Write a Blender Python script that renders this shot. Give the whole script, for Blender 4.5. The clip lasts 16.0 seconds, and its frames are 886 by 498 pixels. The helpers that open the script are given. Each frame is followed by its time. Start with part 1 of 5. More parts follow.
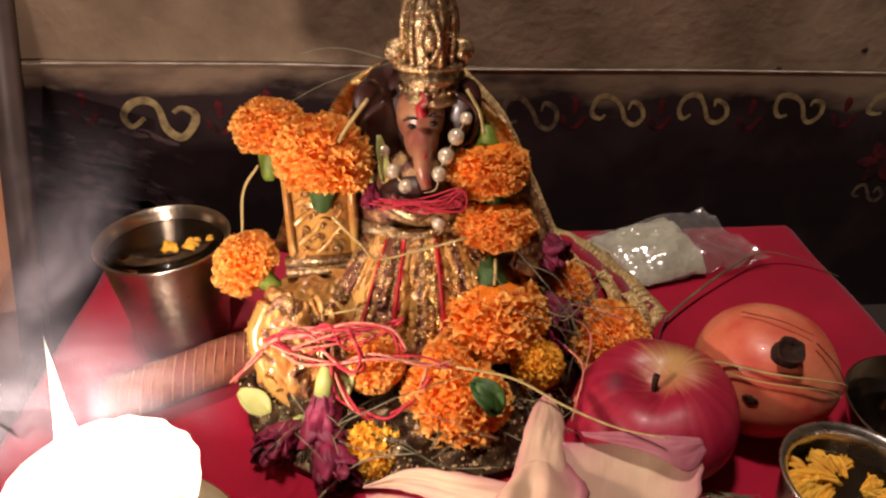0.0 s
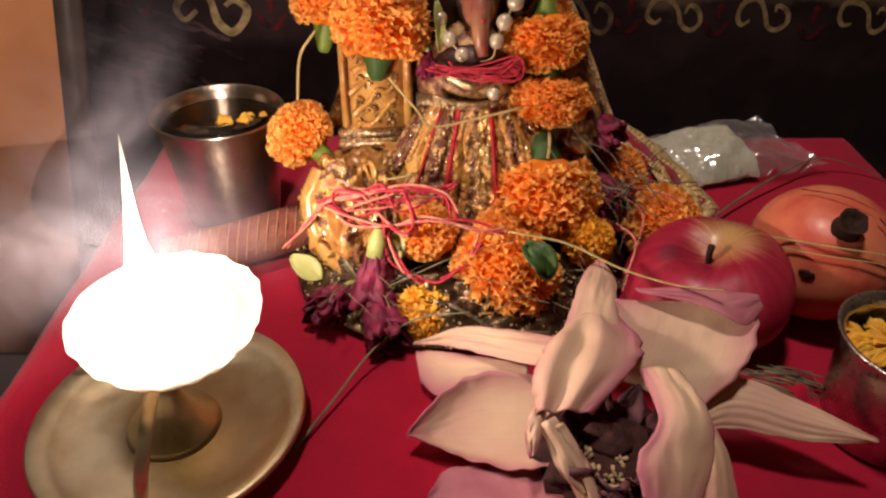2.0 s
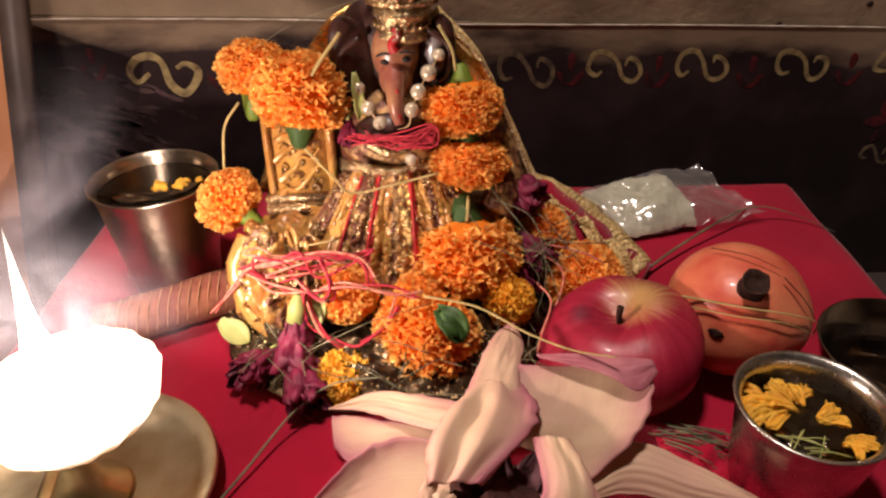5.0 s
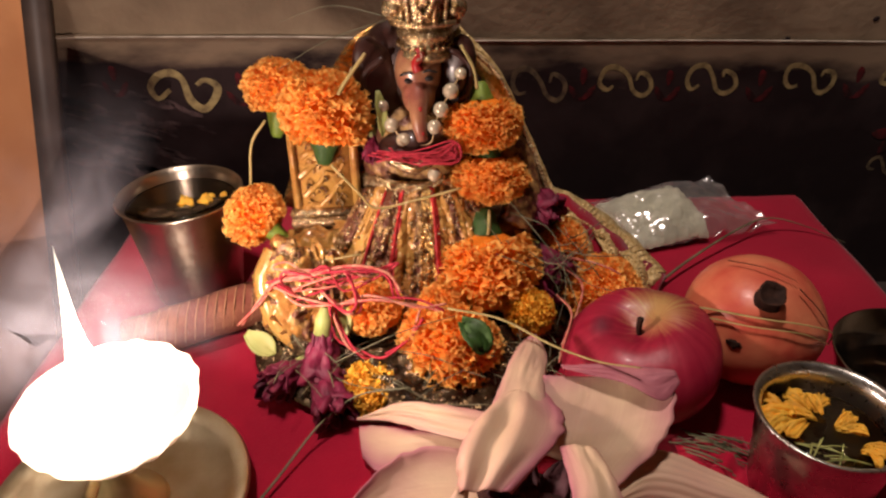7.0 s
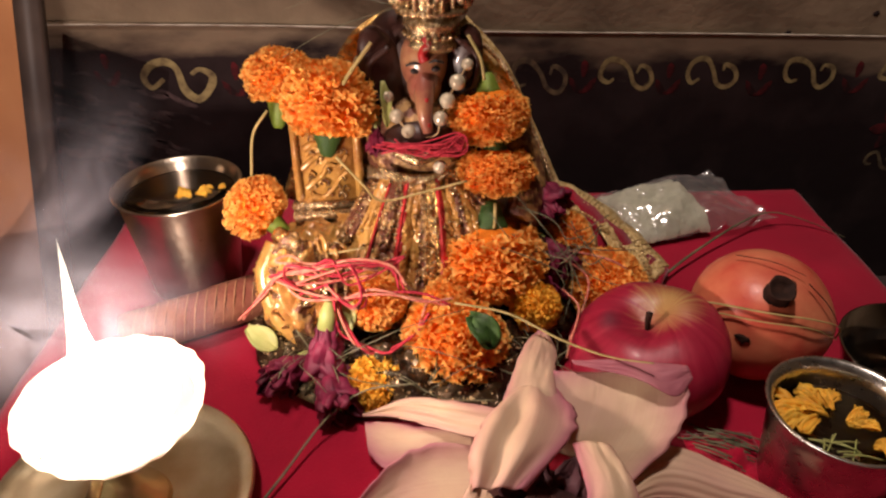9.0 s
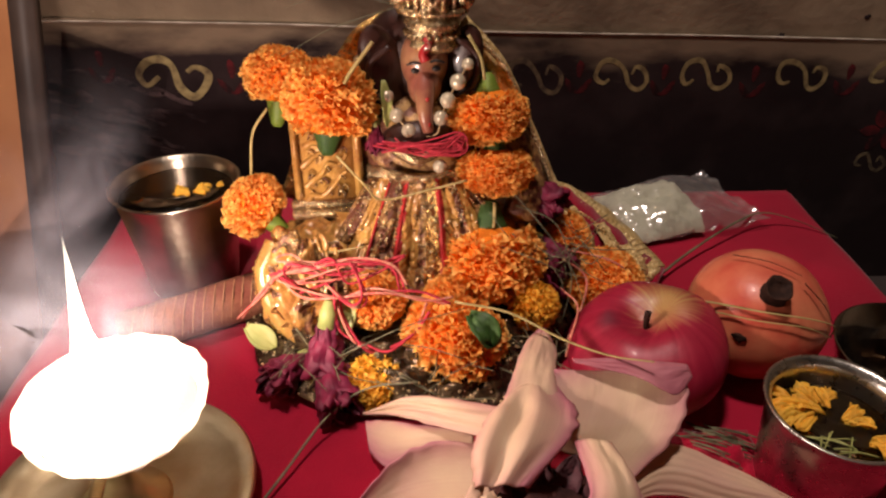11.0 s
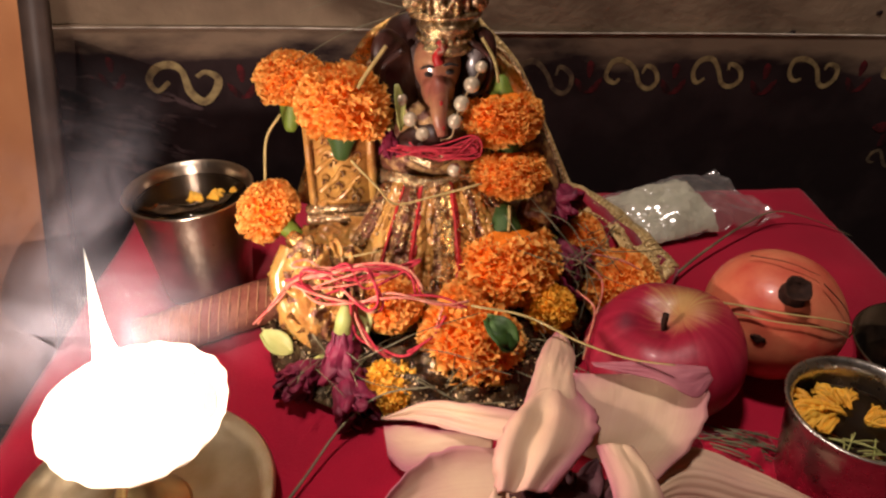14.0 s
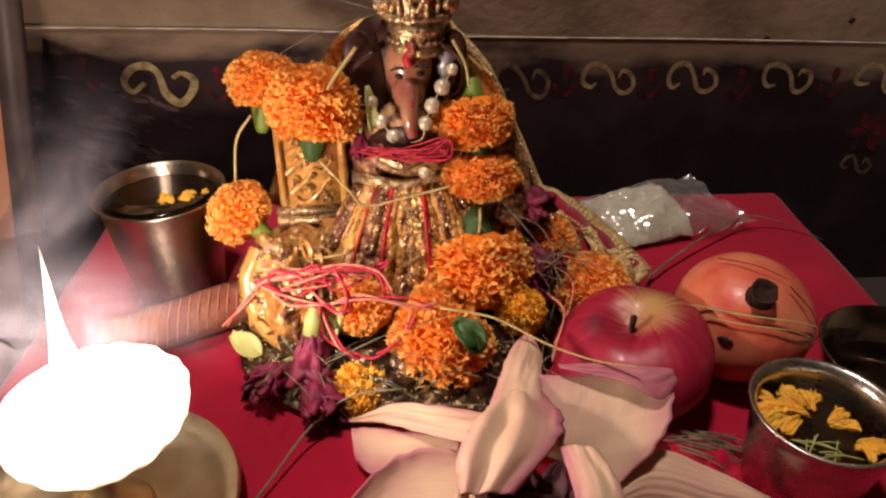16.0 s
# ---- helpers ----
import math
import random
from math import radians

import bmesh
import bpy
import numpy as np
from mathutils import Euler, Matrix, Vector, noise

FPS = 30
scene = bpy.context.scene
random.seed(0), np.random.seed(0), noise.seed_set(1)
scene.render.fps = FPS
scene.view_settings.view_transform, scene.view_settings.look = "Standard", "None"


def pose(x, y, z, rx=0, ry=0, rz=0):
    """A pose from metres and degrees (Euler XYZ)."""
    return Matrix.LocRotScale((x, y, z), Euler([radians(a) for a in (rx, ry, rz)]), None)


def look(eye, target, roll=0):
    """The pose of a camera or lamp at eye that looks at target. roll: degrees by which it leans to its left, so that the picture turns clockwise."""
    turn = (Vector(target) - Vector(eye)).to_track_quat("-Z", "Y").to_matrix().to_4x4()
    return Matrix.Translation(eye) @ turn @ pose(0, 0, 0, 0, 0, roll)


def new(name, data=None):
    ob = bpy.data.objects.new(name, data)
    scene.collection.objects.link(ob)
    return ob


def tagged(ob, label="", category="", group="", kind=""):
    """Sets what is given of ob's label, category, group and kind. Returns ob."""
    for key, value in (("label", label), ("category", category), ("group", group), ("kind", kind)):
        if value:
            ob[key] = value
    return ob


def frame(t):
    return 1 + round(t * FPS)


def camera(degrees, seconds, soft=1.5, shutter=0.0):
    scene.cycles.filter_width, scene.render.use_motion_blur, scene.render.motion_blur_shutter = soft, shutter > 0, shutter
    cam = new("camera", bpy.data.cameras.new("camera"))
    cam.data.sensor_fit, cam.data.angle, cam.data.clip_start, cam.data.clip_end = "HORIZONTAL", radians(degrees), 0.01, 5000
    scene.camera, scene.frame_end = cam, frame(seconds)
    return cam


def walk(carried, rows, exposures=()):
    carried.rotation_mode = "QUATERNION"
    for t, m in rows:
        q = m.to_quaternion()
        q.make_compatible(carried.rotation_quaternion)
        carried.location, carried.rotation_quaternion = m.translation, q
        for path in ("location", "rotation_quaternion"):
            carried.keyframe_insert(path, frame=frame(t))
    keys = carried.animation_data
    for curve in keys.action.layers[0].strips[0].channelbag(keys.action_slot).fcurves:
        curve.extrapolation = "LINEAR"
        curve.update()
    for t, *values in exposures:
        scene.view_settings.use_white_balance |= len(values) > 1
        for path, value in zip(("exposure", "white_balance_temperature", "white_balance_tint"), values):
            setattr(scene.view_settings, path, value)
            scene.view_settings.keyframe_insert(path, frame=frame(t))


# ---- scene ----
cam = camera(65.0, 16.0, soft=2.3)
PATH = [
    (0.0, (-0.0275, -0.3062, 0.2643), (-0.0062, -0.0146, 0.0719), 0.62),
    (0.5, (-0.0294, -0.3126, 0.2503), (-0.0120, -0.0257, 0.0507), 0.57),
    (1.0, (-0.0288, -0.3181, 0.2378), (-0.0164, -0.0348, 0.0328), 0.40),
    (1.5, (-0.0390, -0.3259, 0.2286), (-0.0294, -0.0434, 0.0223), 1.05),
    (2.0, (-0.0387, -0.3315, 0.2268), (-0.0329, -0.0493, 0.0199), 0.73),
    (2.5, (-0.0297, -0.3371, 0.2246), (-0.0282, -0.0561, 0.0160), -0.03),
    (3.0, (-0.0109, -0.3364, 0.2205), (-0.0145, -0.0569, 0.0098), -0.68),
    (3.5, (0.0058, -0.3324, 0.2177), (0.0064, -0.0514, 0.0090), -0.76),
    (4.0, (0.0127, -0.3306, 0.2165), (0.0174, -0.0491, 0.0085), 0.11),
    (4.5, (0.0101, -0.3301, 0.2230), (0.0145, -0.0466, 0.0179), -0.00),
    (5.0, (0.0030, -0.3284, 0.2443), (0.0055, -0.0379, 0.0492), -0.75),
    (5.2, (-0.0008, -0.3290, 0.2505), (0.0011, -0.0373, 0.0571), -0.71),
    (7.3, (-0.0078, -0.3341, 0.2513), (-0.0058, -0.0411, 0.0598), -1.06),
    (7.5, (-0.0083, -0.3318, 0.2521), (-0.0042, -0.0391, 0.0602), -0.62),
    (8.0, (-0.0115, -0.3322, 0.2549), (-0.0070, -0.0386, 0.0644), -0.40),
    (8.5, (-0.0127, -0.3327, 0.2540), (-0.0079, -0.0395, 0.0630), -0.64),
    (9.0, (-0.0174, -0.3294, 0.2485), (-0.0081, -0.0385, 0.0541), -0.09),
    (9.2, (-0.0173, -0.3293, 0.2484), (-0.0038, -0.0380, 0.0549), 0.50),
    (11.5, (-0.0239, -0.3304, 0.2492), (-0.0085, -0.0404, 0.0539), 0.70),
    (12.0, (-0.0216, -0.3296, 0.2471), (-0.0062, -0.0401, 0.0511), 0.29),
    (12.5, (-0.0199, -0.3282, 0.2496), (-0.0055, -0.0390, 0.0531), -0.32),
    (13.0, (-0.0199, -0.3268, 0.2498), (-0.0038, -0.0372, 0.0540), -0.02),
    (13.5, (-0.0216, -0.3275, 0.2515), (-0.0061, -0.0374, 0.0563), 0.22),
    (14.0, (-0.0283, -0.3280, 0.2506), (-0.0154, -0.0377, 0.0554), -0.15),
    (14.5, (-0.0306, -0.3278, 0.2494), (-0.0141, -0.0379, 0.0541), 0.41),
    (15.0, (-0.0167, -0.3283, 0.2482), (0.0010, -0.0387, 0.0525), 0.26),
    (15.5, (-0.0108, -0.3290, 0.2454), (0.0102, -0.0381, 0.0519), 0.61),
    (16.0, (-0.0192, -0.3291, 0.2492), (-0.0007, -0.0377, 0.0562), 0.64),
]
walk(cam, [(t, look(eye, target, roll)) for t, eye, target, roll in PATH], exposures=[(0, 0.14), (1.5, -0.03), (2.6, -0.24), (2.8, -0.32), (3.5, -0.12), (4.0, 0.18), (4.4, 0.27), (5.0, 0.31), (5.2, 0.30), (7.3, 0.0), (15.6, 0.0), (16, 0.1)])

# ---- light: the lamp's flame, and a weak bulb in the room ----
FLAME = (-0.135, -0.146, 0.092)
world = bpy.data.worlds.new("room_dark")
scene.world = world
world.use_nodes = True
world.node_tree.nodes["Background"].inputs[0].default_value = (0.02, 0.016, 0.012, 1)
world.node_tree.nodes["Background"].inputs[1].default_value = 0.3


def lamp(name, kind, at, power, colour, size, aim=None):
    data = bpy.data.lights.new(name, kind)
    data.energy, data.color = power, colour
    if kind == "AREA":
        data.shape, data.size = "DISK", size
    else:
        data.shadow_soft_size = size
    ob = new(name, data)
    ob.matrix_world = look(at, aim) if aim else Matrix.Translation(at)
    return ob


lamp("flame_light", "POINT", (FLAME[0], FLAME[1] + 0.004, 0.092), 1.5, (1.0, 0.76, 0.66), 0.010)
lamp("room_bulb", "AREA", (-0.22, -0.16, 1.52), 16.5, (1.0, 0.81, 0.73), 0.16, (0, 0, 0))


# ---- materials ----
def mat(name, base, rough=0.5, metal=0.0, second=None, scale=60.0, bump=0.0, bump_scale=200.0, coat=0.0, sheen=0.0,
        transmit=0.0, ior=1.45, sub=0.0, spread=0.0, mixat=(0.35, 0.65), random=0.0, trans_body=0.0):
    m = bpy.data.materials.new(name)
    m.use_nodes = True
    nt = m.node_tree
    nodes, links = nt.nodes, nt.links
    p = nodes["Principled BSDF"]
    p.inputs["Roughness"].default_value = rough
    p.inputs["Metallic"].default_value = metal
    p.inputs["Specular IOR Level"].default_value = 0.5 if rough < 0.8 else 0.2
    p.inputs["Coat Weight"].default_value = coat
    p.inputs["Sheen Weight"].default_value = sheen
    p.inputs["Transmission Weight"].default_value = transmit
    p.inputs["IOR"].default_value = ior
    if sub:
        p.inputs["Subsurface Weight"].default_value = sub
        p.inputs["Subsurface Radius"].default_value = (0.006, 0.003, 0.002)
        p.inputs["Subsurface Scale"].default_value = 0.6
    geo = nodes.new("ShaderNodeNewGeometry")
    tex = nodes.new("ShaderNodeTexCoord")
    second = second or tuple(c * 0.7 for c in base)
    n1 = nodes.new("ShaderNodeTexNoise")
    n1.inputs["Scale"].default_value, n1.inputs["Detail"].default_value = scale, 6
    links.new(tex.outputs["Object"], n1.inputs["Vector"])
    ramp = nodes.new("ShaderNodeMapRange")
    ramp.inputs[1].default_value, ramp.inputs[2].default_value = mixat
    links.new(n1.outputs["Fac"], ramp.inputs[0])
    mix = nodes.new("ShaderNodeMix")
    mix.data_type = "RGBA"
    mix.inputs[6].default_value, mix.inputs[7].default_value = (*base, 1), (*second, 1)
    links.new(ramp.outputs[0], mix.inputs[0])
    out = mix.outputs[2]
    if spread or random:
        hsv = nodes.new("ShaderNodeHueSaturation")
        links.new(out, hsv.inputs["Color"])
        mr = nodes.new("ShaderNodeMapRange")
        a = spread or random
        mr.inputs[3].default_value, mr.inputs[4].default_value = 1 - a, 1 + a
        if spread:
            links.new(geo.outputs["Random Per Island"], mr.inputs[0])
        else:
            info = nodes.new("ShaderNodeObjectInfo")
            links.new(info.outputs["Random"], mr.inputs[0])
        links.new(mr.outputs[0], hsv.inputs["Value"])
        out = hsv.outputs[0]
    links.new(out, p.inputs["Base Color"])
    if bump:
        n2 = nodes.new("ShaderNodeTexNoise")
        n2.inputs["Scale"].default_value, n2.inputs["Detail"].default_value = bump_scale, 5
        links.new(tex.outputs["Object"], n2.inputs["Vector"])
        b = nodes.new("ShaderNodeBump")
        b.inputs["Strength"].default_value, b.inputs["Distance"].default_value = bump, 0.002
        links.new(n2.outputs["Fac"], b.inputs["Height"])
        links.new(b.outputs[0], p.inputs["Normal"])
        r2 = nodes.new("ShaderNodeMapRange")
        r2.inputs[3].default_value, r2.inputs[4].default_value = max(0.02, rough - 0.08), min(1, rough + 0.1)
        links.new(n2.outputs["Fac"], r2.inputs[0])
        links.new(r2.outputs[0], p.inputs["Roughness"])
    if trans_body:
        t = nodes.new("ShaderNodeBsdfTranslucent")
        links.new(out, t.inputs[0])
        mx = nodes.new("ShaderNodeMixShader")
        mx.inputs[0].default_value = trans_body
        links.new(p.outputs[0], mx.inputs[1])
        links.new(t.outputs[0], mx.inputs[2])
        links.new(mx.outputs[0], nodes["Material Output"].inputs[0])
    return m


def flame_mat():
    m = bpy.data.materials.new("flame")
    m.use_nodes = True
    nt = m.node_tree
    nt.nodes.remove(nt.nodes["Principled BSDF"])
    e, t, a = (nt.nodes.new("ShaderNode" + k) for k in ("Emission", "BsdfTransparent", "AddShader"))
    e.inputs[0].default_value = (1.0, 0.86, 0.68, 1)
    at, mr = (nt.nodes.new("ShaderNode" + k) for k in ("Attribute", "MapRange"))
    at.attribute_name = "tint"
    mr.inputs[3].default_value, mr.inputs[4].default_value = 0.25, 6.0
    nt.links.new(at.outputs["Fac"], mr.inputs[0])
    nt.links.new(mr.outputs[0], e.inputs[1])
    nt.links.new(e.outputs[0], a.inputs[0])
    nt.links.new(t.outputs[0], a.inputs[1])
    nt.links.new(a.outputs[0], nt.nodes["Material Output"].inputs[0])
    return m


def film_mat():
    m = bpy.data.materials.new("clear_plastic")
    m.use_nodes = True
    nt = m.node_tree
    nt.nodes.remove(nt.nodes["Principled BSDF"])
    g, t, d, mx, m2 = (nt.nodes.new("ShaderNode" + k) for k in ("BsdfGlossy", "BsdfTransparent", "BsdfDiffuse", "MixShader", "MixShader"))
    g.inputs["Roughness"].default_value = 0.17
    d.inputs[0].default_value = (0.75, 0.72, 0.7, 1)
    n, b, tc = (nt.nodes.new("ShaderNode" + k) for k in ("TexNoise", "Bump", "TexCoord"))
    n.inputs["Scale"].default_value = 90
    b.inputs["Strength"].default_value, b.inputs["Distance"].default_value = 0.9, 0.004
    nt.links.new(tc.outputs["Object"], n.inputs["Vector"])
    nt.links.new(n.outputs["Fac"], b.inputs["Height"])
    nt.links.new(b.outputs[0], g.inputs["Normal"])
    m2.inputs[0].default_value, mx.inputs[0].default_value = 0.08, 0.15
    nt.links.new(t.outputs[0], m2.inputs[1])
    nt.links.new(d.outputs[0], m2.inputs[2])
    nt.links.new(m2.outputs[0], mx.inputs[1])
    nt.links.new(g.outputs[0], mx.inputs[2])
    nt.links.new(mx.outputs[0], nt.nodes["Material Output"].inputs[0])
    return m


CLOTH = mat("red_cloth", (0.36, 0.004, 0.028), 0.9, second=(0.25, 0.003, 0.020), scale=14, bump=0.25, bump_scale=900, sheen=0.15)
PLASTER = mat("brown_plaster", (0.35, 0.265, 0.175), 0.9, second=(0.20, 0.148, 0.10), scale=16, bump=0.45, bump_scale=110)
DARK = mat("dark_paint", (0.021, 0.013, 0.014), 0.9, second=(0.045, 0.030, 0.030), scale=22, bump=0.25, bump_scale=70, mixat=(0.45, 0.75))
SMEAR = mat("smeared_paint", (0.021, 0.013, 0.014), 0.9, second=(0.045, 0.030, 0.030), scale=22, bump=0.25, bump_scale=70, mixat=(0.45, 0.75))


def thinning(m):
    """Dark paint below that thins out in streaks to bare plaster above."""
    nt = m.node_tree
    mix = next(n for n in nt.nodes if n.bl_idname == "ShaderNodeMix")
    target = [l.to_socket for l in mix.outputs[2].links]
    tc, sep, nz, mp, add, tilt, mr, mx = (nt.nodes.new("ShaderNode" + k) for k in ("TexCoord", "SeparateXYZ", "TexNoise", "Mapping", "Math", "Math", "MapRange", "Mix"))
    tilt.operation, tilt.inputs[1].default_value = "MULTIPLY_ADD", 0.036
    mp.inputs["Scale"].default_value = (22, 22, 60)
    nz.inputs["Scale"].default_value, nz.inputs["Detail"].default_value = 1.0, 7
    add.operation, add.inputs[1].default_value = "MULTIPLY_ADD", 0.060
    mr.inputs[1].default_value, mr.inputs[2].default_value = 0.110, 0.132
    mx.data_type = "RGBA"
    mx.inputs[7].default_value = (0.27, 0.20, 0.135, 1)
    nt.links.new(tc.outputs["Object"], sep.inputs[0])
    nt.links.new(tc.outputs["Object"], mp.inputs[0])
    nt.links.new(mp.outputs[0], nz.inputs["Vector"])
    nt.links.new(nz.outputs["Fac"], add.inputs[0])
    nt.links.new(sep.outputs["X"], tilt.inputs[0])
    nt.links.new(sep.outputs["Z"], tilt.inputs[2])
    nt.links.new(tilt.outputs[0], add.inputs[2])
    nt.links.new(add.outputs[0], mr.inputs[0])
    nt.links.new(mr.outputs[0], mx.inputs[0])
    nt.links.new(mix.outputs[2], mx.inputs[6])
    for k in target:
        nt.links.new(mx.outputs[2], k)
    return m


CHALK = mat("white_line", (0.62, 0.55, 0.45), 0.9, second=(0.30, 0.25, 0.2), scale=60)
YELLOWP = mat("yellow_paint", (0.43, 0.35, 0.16), 0.9, second=(0.15, 0.11, 0.06), scale=120, mixat=(0.38, 0.68))
DULLY = mat("dull_yellow_paint", (0.22, 0.17, 0.095), 0.9, second=(0.08, 0.06, 0.045), scale=110, mixat=(0.35, 0.6))
REDP = mat("red_paint", (0.13, 0.016, 0.02), 0.9, second=(0.025, 0.012, 0.013), scale=110, mixat=(0.4, 0.62))
WORN = mat("worn_paint", (0.12, 0.080, 0.080), 0.95, second=(0.032, 0.022, 0.023), scale=70, mixat=(0.3, 0.6))
FLOOR = mat("floor_dark", (0.045, 0.033, 0.030), 0.7, second=(0.025, 0.019, 0.017), scale=8, bump=0.2)
BOARD = mat("orange_wood", (0.50, 0.22, 0.085), 0.55, second=(0.40, 0.16, 0.06), scale=18, bump=0.12, bump_scale=90)
BOARDE = mat("dark_wood_edge", (0.07, 0.045, 0.035), 0.6, second=(0.04, 0.025, 0.02), scale=40)
GOLD = mat("gold_foil", (0.86, 0.54, 0.19), 0.20, 0.85, second=(0.32, 0.14, 0.04), scale=190, bump=1.0, bump_scale=330)
GOLDF = mat("gold_ornament", (0.66, 0.52, 0.31), 0.24, 0.85, second=(0.30, 0.17, 0.06), scale=300, bump=0.6, bump_scale=520)
SILVER = mat("silver_trim", (1.0, 0.82, 0.48), 0.26, 0.65, second=(0.42, 0.24, 0.09), scale=500, bump=1.0, bump_scale=600)
OCHRE = mat("ochre_paint", (0.54, 0.30, 0.075), 0.26, 0.10, second=(0.34, 0.15, 0.04), scale=70, bump=0.45, bump_scale=150, coat=0.8)
LACE = mat("gold_lace", (0.86, 0.68, 0.34), 0.28, 0.25, second=(0.62, 0.42, 0.15), scale=420, bump=0.8, bump_scale=700, coat=0.8)
SKIN = mat("peach_glaze", (0.36, 0.18, 0.085), 0.34, second=(0.24, 0.075, 0.05), scale=90, coat=0.5, bump=0.08)
MAROON = mat("maroon_glaze", (0.020, 0.008, 0.005), 0.42, second=(0.042, 0.012, 0.008), scale=60, coat=0.2, bump=0.1)
BROWNB = mat("brown_body", (0.13, 0.045, 0.025), 0.3, 0.2, second=(0.45, 0.27, 0.10), scale=170, bump=0.9, bump_scale=280, mixat=(0.45, 0.62))
VERM = mat("vermilion", (0.42, 0.012, 0.012), 0.5, second=(0.25, 0.008, 0.01))
INK = mat("black_ink", (0.015, 0.01, 0.01), 0.4)
PEARL = mat("pearl", (0.56, 0.48, 0.34), 0.18, 0.3, second=(0.50, 0.42, 0.30), scale=100, coat=0.8)
MARI = mat("marigold", (0.97, 0.42, 0.048), 0.6, second=(0.95, 0.32, 0.050), scale=120, spread=0.10, trans_body=0.45)


def light_edges(m, colour, power=1.0):
    """Petals turn to a lighter colour towards their frilled edges."""
    nt = m.node_tree
    mix = next(n for n in nt.nodes if n.bl_idname == "ShaderNodeMix")
    target = [l.to_socket for l in mix.outputs[2].links]
    at, mx, pw = (nt.nodes.new("ShaderNode" + k) for k in ("Attribute", "Mix", "Math"))
    at.attribute_name, mx.data_type = "tint", "RGBA"
    pw.operation, pw.inputs[1].default_value = "POWER", power
    nt.links.new(at.outputs["Fac"], pw.inputs[0])
    nt.links.new(pw.outputs[0], mx.inputs[0])
    nt.links.new(mix.outputs[2], mx.inputs[6])
    mx.inputs[7].default_value = (*colour, 1)
    for s in target:
        nt.links.new(mx.outputs[2], s)


light_edges(MARI, (0.98, 0.62, 0.17), 1.4)
MARIC = mat("marigold_core", (0.88, 0.26, 0.020), 0.8, second=(0.65, 0.14, 0.010))
YELF = mat("yellow_petal", (0.93, 0.58, 0.07), 0.6, second=(0.88, 0.45, 0.04), scale=120, spread=0.2, trans_body=0.3)
GREEN = mat("calyx_green", (0.22, 0.29, 0.035), 0.5, second=(0.08, 0.15, 0.02), scale=90, bump=0.15)
LEAFG = mat("leaf_green", (0.040, 0.095, 0.015), 0.6, second=(0.02, 0.05, 0.010), scale=90, bump=0.15, bump_scale=150)
PALEG = mat("pale_green", (0.42, 0.42, 0.14), 0.5, second=(0.3, 0.34, 0.1), scale=80)
STALK = mat("dry_stalk", (0.45, 0.33, 0.13), 0.6, second=(0.30, 0.24, 0.08), scale=120)
GRASS = mat("grass_blade", (0.17, 0.155, 0.085), 0.55, second=(0.07, 0.070, 0.036), scale=80, spread=0.3)
LOTUS = mat("lotus_petal", (0.70, 0.53, 0.34), 0.6, second=(0.62, 0.41, 0.29), scale=34, bump=0.12, bump_scale=240, trans_body=0.25)


def lotus_veins(m):
    """Blushes the petal towards its tip and rim, with fine veins along it."""
    nt = m.node_tree
    mix = next(n for n in nt.nodes if n.bl_idname == "ShaderNodeMix")
    target = [l.to_socket for l in mix.outputs[2].links]
    at, ac = nt.nodes.new("ShaderNodeAttribute"), nt.nodes.new("ShaderNodeAttribute")
    at.attribute_name, ac.attribute_name = "tint", "across"
    pink, vein = nt.nodes.new("ShaderNodeMix"), nt.nodes.new("ShaderNodeTexNoise")
    pink.data_type = "RGBA"
    vein.noise_dimensions = "1D"
    vein.inputs["Scale"].default_value, vein.inputs["Detail"].default_value = 42, 4
    nt.links.new(ac.outputs["Fac"], vein.inputs["W"])
    add, nz = nt.nodes.new("ShaderNodeMath"), nt.nodes.new("ShaderNodeMath")
    nz.operation, nz.inputs[1].default_value = "MULTIPLY_ADD", 0.22
    nz.inputs[2].default_value = -0.10
    add.operation, add.use_clamp = "ADD", True
    nt.links.new(vein.outputs["Fac"], nz.inputs[0])
    nt.links.new(nz.outputs[0], add.inputs[0])
    nt.links.new(at.outputs["Fac"], add.inputs[1])
    nt.links.new(add.outputs[0], pink.inputs[0])
    nt.links.new(mix.outputs[2], pink.inputs[6])
    pink.inputs[7].default_value = (0.50, 0.18, 0.22, 1)
    for s in target:
        nt.links.new(pink.outputs[2], s)
    bumps = next(n for n in nt.nodes if n.bl_idname == "ShaderNodeBump")
    b2 = nt.nodes.new("ShaderNodeBump")
    b2.inputs["Strength"].default_value, b2.inputs["Distance"].default_value = 0.07, 0.0010
    nt.links.new(vein.outputs["Fac"], b2.inputs["Height"])
    nt.links.new(bumps.outputs[0], b2.inputs["Normal"])
    nt.links.new(b2.outputs[0], nt.nodes["Principled BSDF"].inputs["Normal"])
    return m


lotus_veins(LOTUS)
# petal pink darkened: shade on two petals is put into their colour
LOTUSP = mat("lotus_blush_shade", (0.44, 0.16, 0.18), 0.6, second=(0.34, 0.10, 0.13), scale=60, bump=0.15, bump_scale=160, trans_body=0.1)
LOTUSD = mat("lotus_heart", (0.028, 0.012, 0.012), 0.8, second=(0.06, 0.022, 0.018), scale=160, bump=0.6, bump_scale=300)
LOTUSI = mat("lotus_inner", (0.10, 0.03, 0.04), 0.7, second=(0.06, 0.02, 0.025), scale=120, bump=0.3, bump_scale=260)
STAMEN = mat("stamen", (0.5, 0.36, 0.2), 0.6, spread=0.4)
ROSE = mat("dark_rose", (0.21, 0.011, 0.045), 0.6, second=(0.12, 0.007, 0.03), scale=90, spread=0.3, trans_body=0.15)
